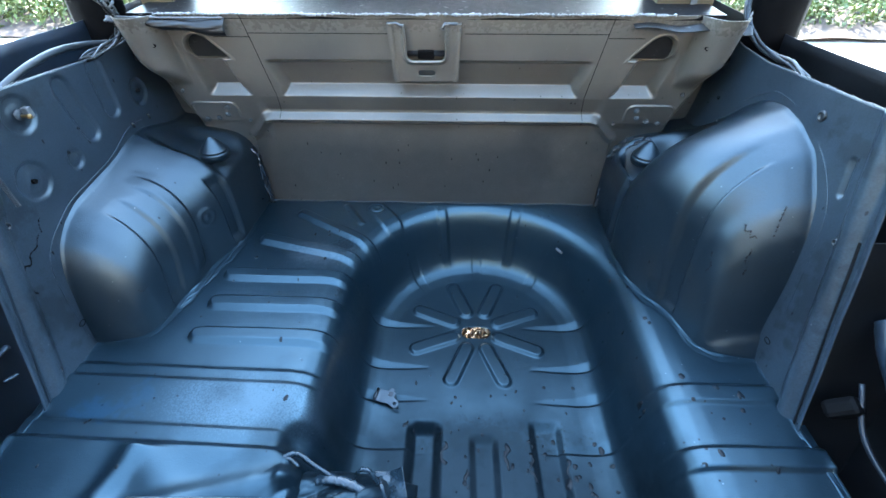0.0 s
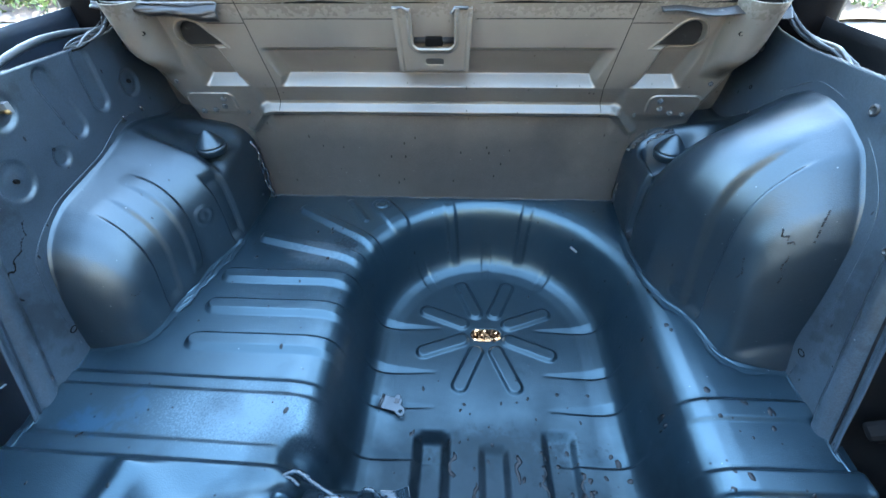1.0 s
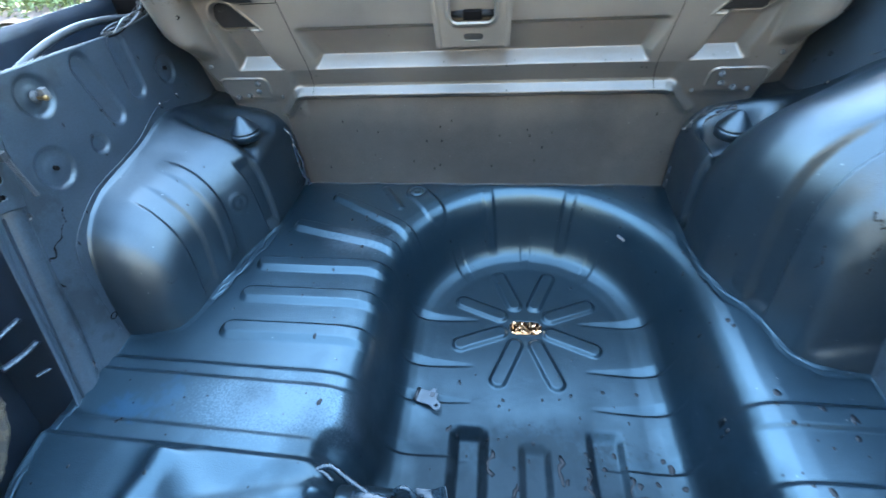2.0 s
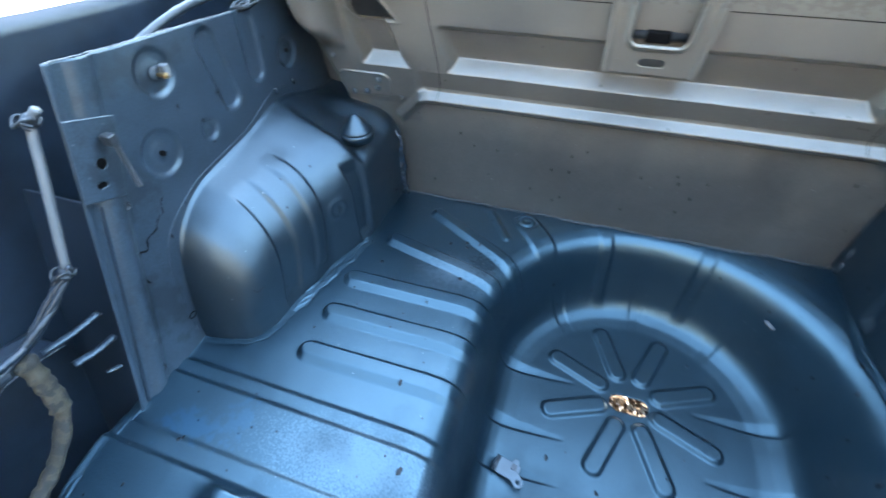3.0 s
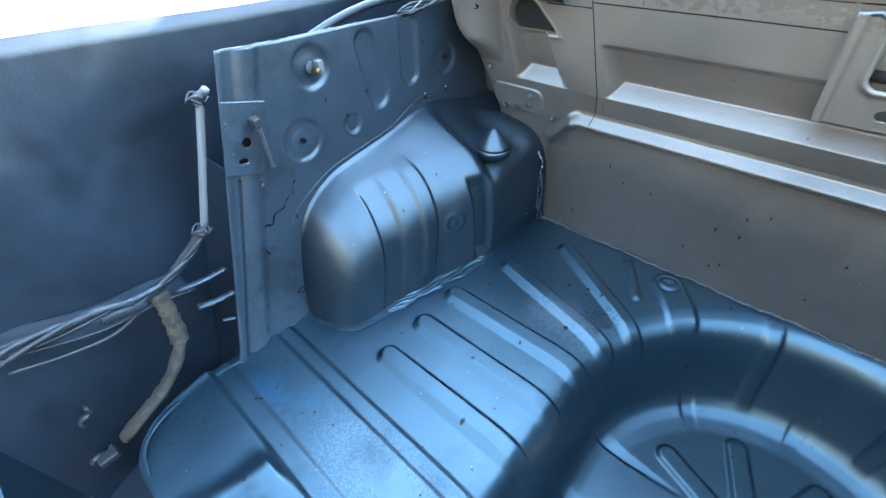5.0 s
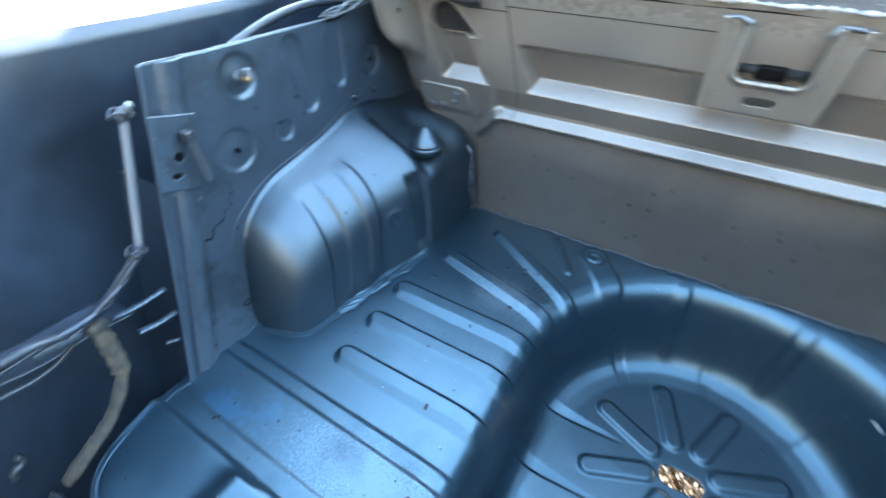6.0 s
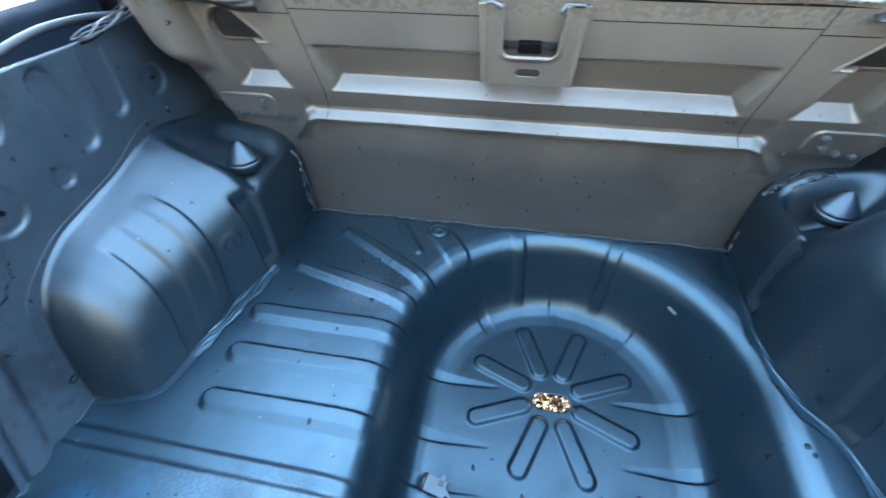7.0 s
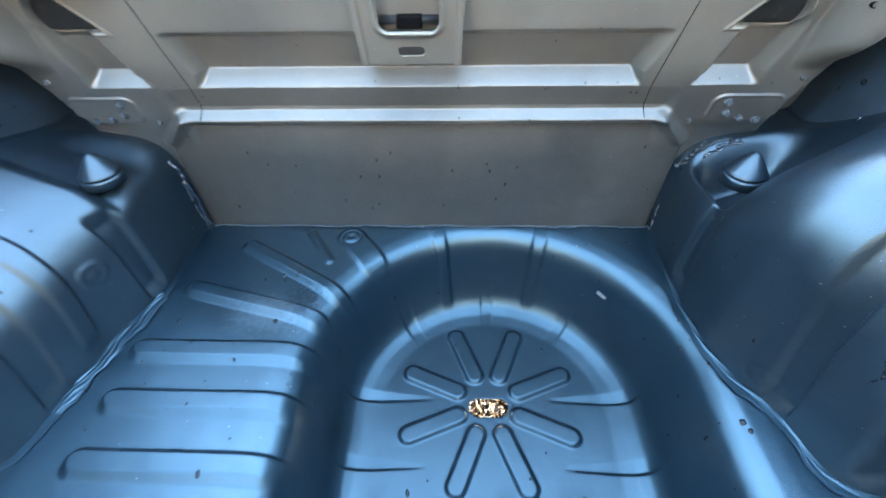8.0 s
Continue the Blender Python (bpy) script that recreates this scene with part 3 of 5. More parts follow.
def side_wall(side, name):
    u, v = np.linspace(0, 1, 190), np.linspace(0, 1, 150)
    V, U = np.meshgrid(v, u, indexing="ij")
    zt = np.interp(-0.51 * (1 - U) + 0.064 * U, [p[0] for p in TOP], [p[1] for p in TOP])
    zz = -0.004 + V * (zt + 0.004)
    y0 = np.interp(zz, [p[0] for p in TAIL], [p[1] for p in TAIL])
    yy = y0 * (1 - U) + 0.064 * U
    off = 0.0015 * wobble(yy, zz, 11, 2.0 + side)
    # double bead along the tail edge
    e = (yy - y0)
    off = off + (0.0060 if side < 0 else 0.0100) * band(e, 0.030, 0.054, 0.016) - 0.003 * band(e, 0.010, 0.026, 0.008)
    if side < 0:
        for cy, cz, r in ((-0.428, 0.328, 0.036), (-0.383, 0.428, 0.034), (-0.086, 0.353, 0.030), (-0.330, 0.316, 0.020)):
            rr = np.hypot(yy - cy, zz - cz)
            off = off - 0.0045 * plateau(rr - r, 0.0065) + 0.0012 * plateau(rr - r * 0.5, 0.005)
        for a, b in (((-0.274, 0.432), (-0.262, 0.342)), ((-0.176, 0.434), (-0.182, 0.356))):
            off = off - 0.0055 * plateau(capsule(yy, zz, a, b, 0.024), 0.0075)
    else:
        off = off - 0.006 * plateau(capsule(yy, zz, (-0.455, 0.40), (-0.47, 0.35), 0.008), 0.006)
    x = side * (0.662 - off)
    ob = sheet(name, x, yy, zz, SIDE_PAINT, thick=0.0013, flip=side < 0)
    return tagged(ob, "satin grey inner side panel with pressed rings and slots" if side < 0 else "satin grey inner side panel with a raw cut top edge", "side panel", kind="structure")


wall_l, wall_r = side_wall(-1, "wall_left"), side_wall(1, "wall_right")


# ---- back wall: the rear seat bulkhead ----
def back_depth(x, z):
    ax = np.abs(x)
    prof_z = [-0.004, 0.244, 0.249, 0.256, 0.262, 0.276, 0.283, 0.322, 0.52]
    prof_y = [0.0, -0.004, -0.010, -0.024, -0.0265, -0.012, -0.011, -0.030, -0.082]
    y = np.interp(z, prof_z, prof_y)
    flat = np.interp(z, [0, 0.20, 0.322, 0.52], [0.0, -0.004, -0.030, -0.082])
    # the rail ends at about 0.41 and bends down to the wall's edge
    y = flat + (y - flat) * (1 - smooth(0.402, 0.424, ax))
    leg = capsule(ax, z, (0.408, 0.264), (0.462, 0.210), 0.014)
    y = y - 0.013 * plateau(leg - 0.004, 0.022) * smooth(0.385, 0.41, ax)
    # edge of the lower panel beside the arches
    rim = np.interp(z, [0.0, 0.20, 0.262], [0.466, 0.466, 0.412])
    y = y + 0.004 * smooth(rim - 0.003, rim + 0.004, ax) * (1 - smooth(0.235, 0.262, z))
    # broad recess above the ledge, with slanting ends and a shadowed upper edge
    ramp = np.clip((z - 0.3235) / 0.0235, 0, 1)
    end = np.interp(z, [0.322, 0.347, 0.412], [0.347, 0.336, 0.346])
    mid = ramp * (1 - smooth(0.404, 0.417, z)) * (1 - smooth(end - 0.004, end + np.interp(z, [0.34, 0.40], [0.010, 0.026]), ax))
    y = y + 0.029 * mid * (1 - 0.50 * smooth(0.35, 0.41, z))
    # small recesses beside it that lean outwards up to the flaps
    lean = 0.25 * np.clip(z - 0.345, 0, 1)
    a0 = np.interp(z, [0.322, 0.347], [0.428, 0.452]) + lean
    a1 = np.interp(z, [0.322, 0.347], [0.521, 0.511]) + lean * 0.9
    out = ramp * (1 - smooth(0.405, 0.44, z)) * smooth(a0 - 0.016, a0 + 0.002, ax) * (1 - smooth(a1 - 0.002, a1 + 0.018, ax))
    y = y + 0.027 * out * (1 - 0.35 * smooth(0.35, 0.42, z))
    # flaps, round above and straight below
    ov = np.maximum(capsule(ax, z, (0.462, 0.398), (0.496, 0.440), 0.031), 0.417 - z)
    y = y + 0.024 * plateau(ov, 0.005) - 0.0026 * plateau(np.abs(ov - 0.003) - 0.003, 0.003)
    # bulging cheeks at both ends, behind which the panel turns away
    cheek = np.clip(1 - ((ax - 0.600) / 0.046) ** 2, 0, 1) ** 0.7
    y = y - 0.042 * cheek * smooth(0.345, 0.405, z - 0.7 * np.clip(ax - 0.60, 0, 1))
    y = y + 0.004 * np.exp(-((ax - 0.552 - 0.12 * (z - 0.42)) / 0.012) ** 2) * smooth(0.37, 0.42, z)
    turn = np.interp(z, [0.0, 0.26, 0.38, 0.46], [0.575, 0.580, 0.618, 0.640])
    y = y + 0.062 * smooth(turn, turn + 0.050, ax)
    # rounded outline of the hinge plate
    bx, bz = np.abs(ax - 0.532) - 0.040, np.abs(z - 0.277) - 0.012
    pl = np.hypot(np.maximum(bx, 0), np.maximum(bz, 0)) + np.minimum(np.maximum(bx, bz), 0) - 0.015
    y = y - 0.0035 * plateau(np.abs(pl) - 0.0035, 0.003) * smooth(0.262, 0.27, z) - 0.0015 * plateau(pl, 0.004)
    # small dents
    for dx_, dz_, r in ((0.52, 0.478, 0.012), (-0.21, 0.445, 0.014), (0.17, 0.44, 0.016), (-0.12, 0.14, 0.03), (0.26, 0.10, 0.035), (-0.43, 0.36, 0.010)):
        y = y + 0.0016 * np.exp(-((x - dx_) ** 2 + (z - dz_) ** 2) / r ** 2)
    return y + 0.0012 * wobble(x, z, 12, 5.0)


gx, gz = np.linspace(-0.668, 0.668, 800), np.linspace(-0.004, 0.512, 340)
X, Z = np.meshgrid(gx, gz)
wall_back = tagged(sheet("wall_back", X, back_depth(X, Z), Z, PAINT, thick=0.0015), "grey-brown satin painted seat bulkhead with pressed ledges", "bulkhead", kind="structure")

# ---- cabin and body round the boot ----
def slab(name, corners, material, thick, label, category):
    """A flat panel with thickness from four corners."""
    bm = bmesh.new()
    vs = [bm.verts.new(c) for c in corners]
    bm.faces.new(vs)
    ext = bmesh.ops.extrude_face_region(bm, geom=bm.faces[:])
    nrm = (Vector(corners[1]) - Vector(corners[0])).cross(Vector(corners[3]) - Vector(corners[0])).normalized()
    bmesh.ops.translate(bm, vec=nrm * thick, verts=[g for g in ext["geom"] if isinstance(g, bmesh.types.BMVert)])
    bmesh.ops.recalc_face_normals(bm, faces=bm.faces[:])
    return tagged(part(name, bm, material), label, category, kind="structure")


slab("seat_shelf", ((-0.62, -0.078, 0.503), (0.60, -0.078, 0.503), (0.60, 0.45, 0.515), (-0.62, 0.45, 0.515)), GLOSS, 0.01, "glossy black folded panel above the bulkhead", "panel")
# unseen sloped panel, added to block the sun but leave the litter lit
slab("front_blind", ((-0.8, 0.55, -0.03), (0.8, 0.55, -0.03), (0.8, 1.7, 1.0), (-0.8, 1.7, 1.0)), BLACK, 0.02, "unseen dark panel that closes the front and blocks the sun", "bulkhead")
# unseen roof panel, added to keep direct sun out of the boot
slab("roof", ((-0.86, 0.45, 1.02), (0.86, 0.45, 1.02), (0.86, 1.7, 1.05), (-0.86, 1.7, 1.05)), OUTER, 0.02, "unseen dark panel that shades the boot from the sun", "roof")


def outer_skin(side, name):
    ys, zs = np.linspace(-1.02, 1.6, 90), np.linspace(0, 1, 30)
    Yg, Vg = np.meshgrid(ys, zs)
    zt = np.interp(Yg, [-1.02, -0.62, -0.52, -0.40, -0.22, -0.012, 1.6], [0.556, 0.523, 0.512, 0.500, 0.487, 0.475, 0.46])
    zt = zt - (0.022 if side > 0 else 0.0)
    Zg = -0.16 + Vg * (zt + 0.16)
    Xg = side * (0.80 - 0.06 * np.clip((0.15 - Zg) / 0.4, 0, 1) ** 2 - 0.10 * np.clip((-0.75 - Yg) / 0.3, 0, 1) ** 2 + 0.003 * wobble(Yg, Zg, 6, 1))
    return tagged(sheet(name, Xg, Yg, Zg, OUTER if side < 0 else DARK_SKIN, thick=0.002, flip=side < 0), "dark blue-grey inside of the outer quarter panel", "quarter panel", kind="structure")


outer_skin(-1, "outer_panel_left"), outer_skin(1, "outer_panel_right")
for side, nm in ((-1, "pillar_left"), (1, "pillar_right")):
    bm = tube_bm(spline([(side * 0.79, 0.06, 0.40), (side * 0.77, 0.12, 0.70), (side * 0.72, 0.48, 1.03)], 6), 0.045, 10, flat=1.4)
    tagged(part(nm, bm, BLACK, shade=True), "dark painted body pillar behind the side window", "pillar", kind="structure")
    slab(nm.replace("pillar", "pocket_floor"), ((side * 0.45, -1.00, -0.14), (side * 0.45, -0.50, -0.14), (side * 0.80, -0.50, -0.14), (side * 0.80, -1.00, -0.14)), OUTER, 0.004 * side, "dark floor of the pocket behind the side panel", "pocket")
# unseen upright panel, added to hold low rear light off the boot
slab("tail_blind", ((-0.64, -0.935, -0.06), (0.64, -0.935, -0.06), (0.64, -0.945, 0.17), (-0.64, -0.945, 0.17)), FLOOR_PAINT, 0.03, "unseen grey painted panel that keeps low light off the boot", "tail panel")
# black sheets stand for the shaded hollows and hide the ground below
for side, nm in ((-1, "hollow_sheet_left"), (1, "hollow_sheet_right")):
    slab(nm, ((side * 0.668, -0.50, 0.05), (side * 0.668, 1.5, 0.05), (side * 0.80, 1.5, 0.05), (side * 0.80, -0.50, 0.05)), BLACK, 0.004 * side, "black sheet standing for the shaded hollow behind the side panel", "hollow")
# unseen sheet, added to stop ground light rising into the cabin
slab("floor_blind", ((-0.66, 0.03, -0.03), (0.66, 0.03, -0.03), (0.66, 0.55, -0.03), (-0.66, 0.55, -0.03)), BLACK, 0.004, "unseen dark sheet that stops light rising in front of the bulkhead", "floor")
# tail sill
bm = tube_bm([Vector((x, -0.8700 + 0.004 * math.cos(x * 9 + 2.2), 0.0)) for x in np.linspace(-0.42, 0.45, 40)], 0.06, 18, flat=0.7)
tagged(part("tail_sill", bm, SILL, shade=True), "grey painted rounded tail sill of the boot", "sill", kind="structure")

# ---- ground and garden ----
bm = bmesh.new()
bmesh.ops.create_grid(bm, x_segments=40, y_segments=40, size=60)
for vtx in bm.verts:
    vtx.co.z = -0.62
tagged(part("ground", bm, CONCRETE), "sunlit pale concrete ground", "ground", kind="structure")


# unseen dark ground, added so that the arches' low reflections stay dark
slab("driveway", ((-25, -6.9, -0.616), (25, -6.9, -0.616), (25, -0.6, -0.616), (-25, -0.6, -0.616)), DARK_GROUND, 0.004, "unseen dark ground behind the car that darkens low reflections", "driveway")


def leaf_cloud(name, places, size, material, label, category, kind="stuff", seed=1):
    """Many small bent leaves at random turns round the given places."""
    rng = np.random.default_rng(seed)
    P = np.asarray(places)
    n = len(P)
    a = rng.normal(size=(n, 3))
    a /= np.linalg.norm(a, axis=1)[:, None]
    b = np.cross(a, rng.normal(size=(n, 3)))
    b /= np.linalg.norm(b, axis=1)[:, None]
    c = np.cross(a, b)
    sz = size * rng.uniform(0.6, 1.4, (n, 1))
    quad = np.stack([P - a * sz, P + b * sz * 0.45 + c * sz * 0.15, P + a * sz, P - b * sz * 0.45 + c * sz * 0.15], 1).reshape(-1, 3)
    me = mesh_of(name, quad.tolist(), np.arange(4 * n).reshape(n, 4).tolist(), False)
    me.materials.append(material)
    return tagged(new(name, me), label, category, kind=kind)


grng = np.random.default_rng(11)


def clump_places(centre, radius, height, n):
    v = grng.normal(size=(n, 3))
    v /= np.linalg.norm(v, axis=1)[:, None]
    v *= grng.uniform(0.55, 1.0, (n, 1)) ** 0.5
    lump = 1 + 0.25 * np.sin(v[:, :1] * 7 + centre[0]) * np.cos(v[:, 1:2] * 6 + centre[1])
    p = np.array(centre) + v * np.array([radius, radius, height]) * lump
    return p[p[:, 2] > -0.62]


# planting bed beyond the concrete, ahead of the car
Xb, Yb = np.meshgrid(np.linspace(-16, 16, 120), np.linspace(3.85, 22, 70))
Zb = -0.60 + 0.05 * wobble(Xb, Yb, 2.0, 3) + 0.10 * smooth(3.85, 5.2, Yb)
tagged(sheet("garden_bed", Xb, Yb, Zb, SOIL), "brown bark mulch of a planting bed", "garden bed", kind="structure")
low, shrubs = [], []
for i in range(420):
    low.append(clump_places((grng.uniform(3.2, 7.5) * grng.choice([-1, 1]), 4.45 + 5 * grng.uniform(0, 1) ** 1.15, -0.50), grng.uniform(0.25, 0.5), grng.uniform(0.14, 0.32), 420))
for i in range(110):
    shrubs.append(clump_places((grng.uniform(-14, 14), grng.uniform(8, 16), 0.2), grng.uniform(0.6, 1.2), grng.uniform(0.7, 1.1), 240))
leaf_cloud("ground_cover", np.concatenate(low), 0.028, LEAF_PALE, "low green ground cover plants in the bed", "ground cover", seed=2)
leaf_cloud("shrub_row", np.concatenate(shrubs), 0.10, LEAF, "green garden shrubs behind the bed", "shrubs", seed=3)
# unseen trees all round close off the garden and block low sky
tall = []
for i in range(150):
    a = 2 * math.pi * i / 150 + grng.uniform(-0.02, 0.02)
    r = grng.uniform(13.5, 16.5)
    low_side = math.sin(a) > -0.5  # open towards the sun
    for zc in (0.8, 2.6, 4.4, 6.2, 7.6) if math.sin(a) < -0.4 else (0.2, 1.0) if low_side and not (math.cos(a) > 0.4 and math.sin(a) < 0.1) else (0.8, 2.6) if math.cos(a) < 0.4 else (0.8, 2.4, 4.0):
        tall.append(clump_places((r * math.cos(a), r * math.sin(a), zc + grng.uniform(-0.5, 0.5)), grng.uniform(1.0, 1.7), 1.1, 150))
leaf_cloud("tree_screen", np.concatenate(tall), 0.34, TREE, "unseen dense belt of green leaves that blocks the low sky", "trees", seed=4)
rb = np.linspace(0, 2 * math.pi, 97)
zb = np.linspace(-0.62, 10.0, 12)
Ab, Zb = np.meshgrid(rb, zb)
Rb = 17.2 + 0.6 * wobble(Ab * 3, Zb * 0.4, 1.7, 2)
Zb = -0.62 + (Zb + 0.62) * np.where((np.cos(Ab) > 0.4) & (np.sin(Ab) < 0.1), 0.5, np.where(np.sin(Ab) > -0.4, 0.22, 0.85))
sheet("screen_core", Rb * np.cos(Ab), Rb * np.sin(Ab), Zb + 0.6 * wobble(Ab * 5, Zb * 0, 2.0, 1) * smooth(8, 10, Zb), TREE)
tagged(bpy.data.objects["screen_core"], "unseen dark green screen behind the leaves that blocks the low sky", "hedge", kind="structure")
# stake and young trunk in the bed
stake = part("garden_stake", tube_bm([Vector((5.9, 6.2, -0.62)), Vector((6.1, 6.3, 0.0)), Vector((6.35, 6.4, 0.9))], 0.028, 8), PALE, shade=True)
tagged(stake, "pale leaning garden stake in the bed", "stake")
trunk = part("young_tree", tube_bm(spline([(7.6, 5.6, -0.62), (7.7, 5.7, 0.3), (7.75, 5.7, 1.6)], 6), 0.09, 9, 0.15, rng=random.Random(4)), BARK, shade=True)
tagged(trunk, "slim tree trunk standing in the bed", "tree trunk")

# dry leaves on the ground below the drain hole
lp = np.stack([grng.uniform(-0.3, 0.6, 16000), grng.uniform(-0.4, 0.7, 16000), grng.uniform(-0.60, -0.53, 16000)], 1)
leaf_cloud("leaf_litter", lp, 0.012, LITTER, "dry straw-coloured leaf litter on the ground", "leaf litter", seed=6)

# unseen wall and hedge across the driveway, added to shape the rear light
slab("rear_reflector", ((-9, -7.0, -0.62), (9, -7.0, -0.62), (9, -7.0, 4.2), (-9, -7.0, 4.2)), mat("brown_reflector", (0.25, 0.222, 0.215), 0.9, vary=0.08, grain=6, fine=0.8), 0.2, "unseen brown wall that sends warm light into the boot", "house wall")
hp = np.stack([grng.uniform(-9, 9, 14000), grng.uniform(-6.6, -5.9, 14000), -0.62 + 2.7 * grng.uniform(0, 1, 14000) ** 0.8], 1)
leaf_cloud("rear_screen", hp, 0.17, SCREEN_LEAF, "unseen dense dark green leaves that keep low reflections dark", "hedge", seed=8)

# ---- sealer along the seams ----
PALE_SEAL = mat("pale_sealer", (0.03844, 0.04464, 0.0496), 0.5, vary=0.4, grain=160, bump=0.8, bump_scale=500, spec=0.31)
SEAM_L = ((-0.664, -0.68), (-0.664, -0.61), (-0.664, -0.535), (-0.655, -0.522), (-0.630, -0.517), (-0.582, -0.506), (-0.559, -0.477), (-0.549, -0.430), (-0.545, -0.395), (-0.531, -0.35), (-0.523, -0.29), (-0.502, -0.235), (-0.485, -0.19), (-0.483, -0.10), (-0.484, -0.004))
SEAM_R = ((0.664, -0.69), (0.664, -0.62), (0.664, -0.535), (0.650, -0.524), (0.62, -0.519), (0.586, -0.512), (0.557, -0.486), (0.546, -0.445), (0.539, -0.415), (0.521, -0.385), (0.497, -0.35), (0.474, -0.29), (0.467, -0.20), (0.468, -0.11), (0.475, -0.004))
srng = random.Random(7)


def sealer(name, line, strands, radius, material, parent, label, rough=0.5, wander=0.003, step=0.008):
    """Brushed strands of sealer along a seam."""
    for k in range(strands):
        pts, out = spline(line, 14), []
        off = (k - (strands - 1) / 2) * radius * 2.2
        for i, p in enumerate(pts):
            d = (pts[min(i + 1, len(pts) - 1)] - pts[max(i - 1, 0)]).normalized()
            n = d.cross(Vector((0, 0, 1)))
            n = n.normalized() if n.length > 0.3 else Vector((1, 0, 0))
            w = wander * (math.sin(i * 0.31 + k * 2) + 0.6 * math.sin(i * 0.83 + k))
            out.append(p + n * (off + w) + Vector((0, 0, srng.uniform(-0.3, 0.3) * radius)))
        part(name, tube_bm(out, radius, 7, rough, 0.6, srng), material, parent, label, True)


def seam_points(line, z=0.002):
    return [(x, y, z) for x, y in line]


def ribbon(line, width, height, seed, strokes=0.12, label="brushed grey seam sealer"):
    """A flat smear of sealer with fine brush lines along a seam of the floor."""
    P = np.array(spline(line, 26))
    seg = np.concatenate([[0], np.cumsum(np.linalg.norm(np.diff(P, axis=0), axis=1))])
    at = np.arange(0, seg[-1], 0.004)
    P = np.stack([np.interp(at, seg, P[:, i]) for i in range(3)], 1)
    ker = np.ones(7) / 7
    P = np.stack([np.convolve(np.pad(P[:, i], 3, "edge"), ker, "valid") for i in range(3)], 1)
    T = np.gradient(P, axis=0)
    T /= np.linalg.norm(T, axis=1)[:, None]
    N = np.stack([T[:, 1], -T[:, 0], 0 * at], 1)
    a, v = at[:, None], np.linspace(-1, 1, 41)[None, :]
    edge = (1 + 0.16 * np.sin(a * 38 + seed) + 0.10 * np.sin(a * 91 + 2 * seed) + 0.06 * np.sin(a * 210 + seed)) * (0.45 + 0.55 * np.sqrt(np.clip(np.minimum(a, seg[-1] - a) / 0.03, 0, 1)))
    off = width * 0.5 * v * edge
    flow = v + 0.18 * np.sin(a * 24 + seed) + 0.07 * np.sin(a * 67 + 3 * seed)
    ridge = 0.35 * np.sin(flow * 7 + seed + 2 * np.sin(a * 19)) + 0.35 * np.sin(flow * 19 + 2 * seed + 3 * np.sin(a * 31 + seed)) + 0.35 * np.sin(flow * 43 + 2 * np.sin(a * 47))
    h = height * (1 - v ** 2) * (0.55 + strokes * ridge * (0.3 + 0.7 * np.abs(np.sin(a * 37 + 3 * v + seed)))) * (0.8 + 0.2 * np.sin(a * 83 + 4 * v + seed)) + 0.0005
    tagged(sheet("sealer_smear", P[:, 0:1] + N[:, 0:1] * off, P[:, 1:2] + N[:, 1:2] * off, P[:, 2:3] + h, FLOOR_PAINT, floor), label)


ribbon(seam_points(SEAM_L[:4], 0.001), 0.016, 0.0022, 1.0, 0.3)
ribbon(seam_points(SEAM_L[2:], 0.0012), 0.030, 0.0022, 1.7, 0.35)
ribbon(seam_points(SEAM_R[:4], 0.001), 0.016, 0.0022, 4.0, 0.3)
ribbon(seam_points(SEAM_R[2:], 0.0012), 0.034, 0.0020, 4.6, 0.35)
ribbon(seam_points(SEAM_L[7:13], 0.002), 0.052, 0.0060, 2.0, 0.55)
ribbon(seam_points(SEAM_R[4:14], 0.002), 0.014, 0.0035, 6.0, 0.05)
for side in (-1, 1):
    ribbon([(side * px, py, 0.003) for px, py in ((0.664, -0.66), (0.669, -0.71), (0.672, -0.76), (0.668, -0.805), (0.652, -0.838), (0.622, -0.859), (0.58, -0.865))], 0.009, 0.0018, 3.0, 0.1)
sealer("sealer_bead", [(x, -0.006 + 0.002 * math.sin(x * 40), 0.003) for x in np.linspace(-0.47, 0.47, 40)], 1, 0.0018, PALE_SEAL, floor, "ragged pale sealer line", 0.6, 0.0012)
for side, strands, r, paste, at in ((-1, 5, 0.0040, SEALER, 0.006), (-1, 1, 0.0020, PALE_SEAL, -0.005), (1, 1, 0.0030, PALE_SEAL, -0.006), (1, 4, 0.0034, SEALER, 0.008)):
    line = [(side * (px + at), -0.012 - abs(at), pz) for px, pz in ((0.470, 0.004), (0.473, 0.06), (0.475, 0.12), (0.481, 0.158), (0.4935, 0.193), (0.516, 0.212), (0.545, 0.222))]
    sealer("sealer_bead", line, strands, r, paste, wall_back, "lumpy sealer round the arch", 0.45, 0.0024)
# crusty clot of sealer at the arch's upper corner
bm, crng = bmesh.new(), random.Random(31)
for k in range(26):
    u = crng.random()
    p = Vector((0.468 + 0.030 * u + crng.uniform(-0.006, 0.006), -0.014 - crng.uniform(0, 0.008), 0.165 + 0.045 * u + crng.uniform(-0.006, 0.006)))
    q = p + Vector((crng.uniform(-0.006, 0.010), crng.uniform(-0.006, 0.003), crng.uniform(-0.004, 0.012)))
    tube_bm([p, p.lerp(q, 0.5) + Vector((0.002, -0.002, 0.001)), q], crng.uniform(0.0018, 0.0042), 6, 0.5, 0.7, crng, bm)
part("sealer_clot", bm, PALE_SEAL, wall_back, "crusty pale clot of sealer")
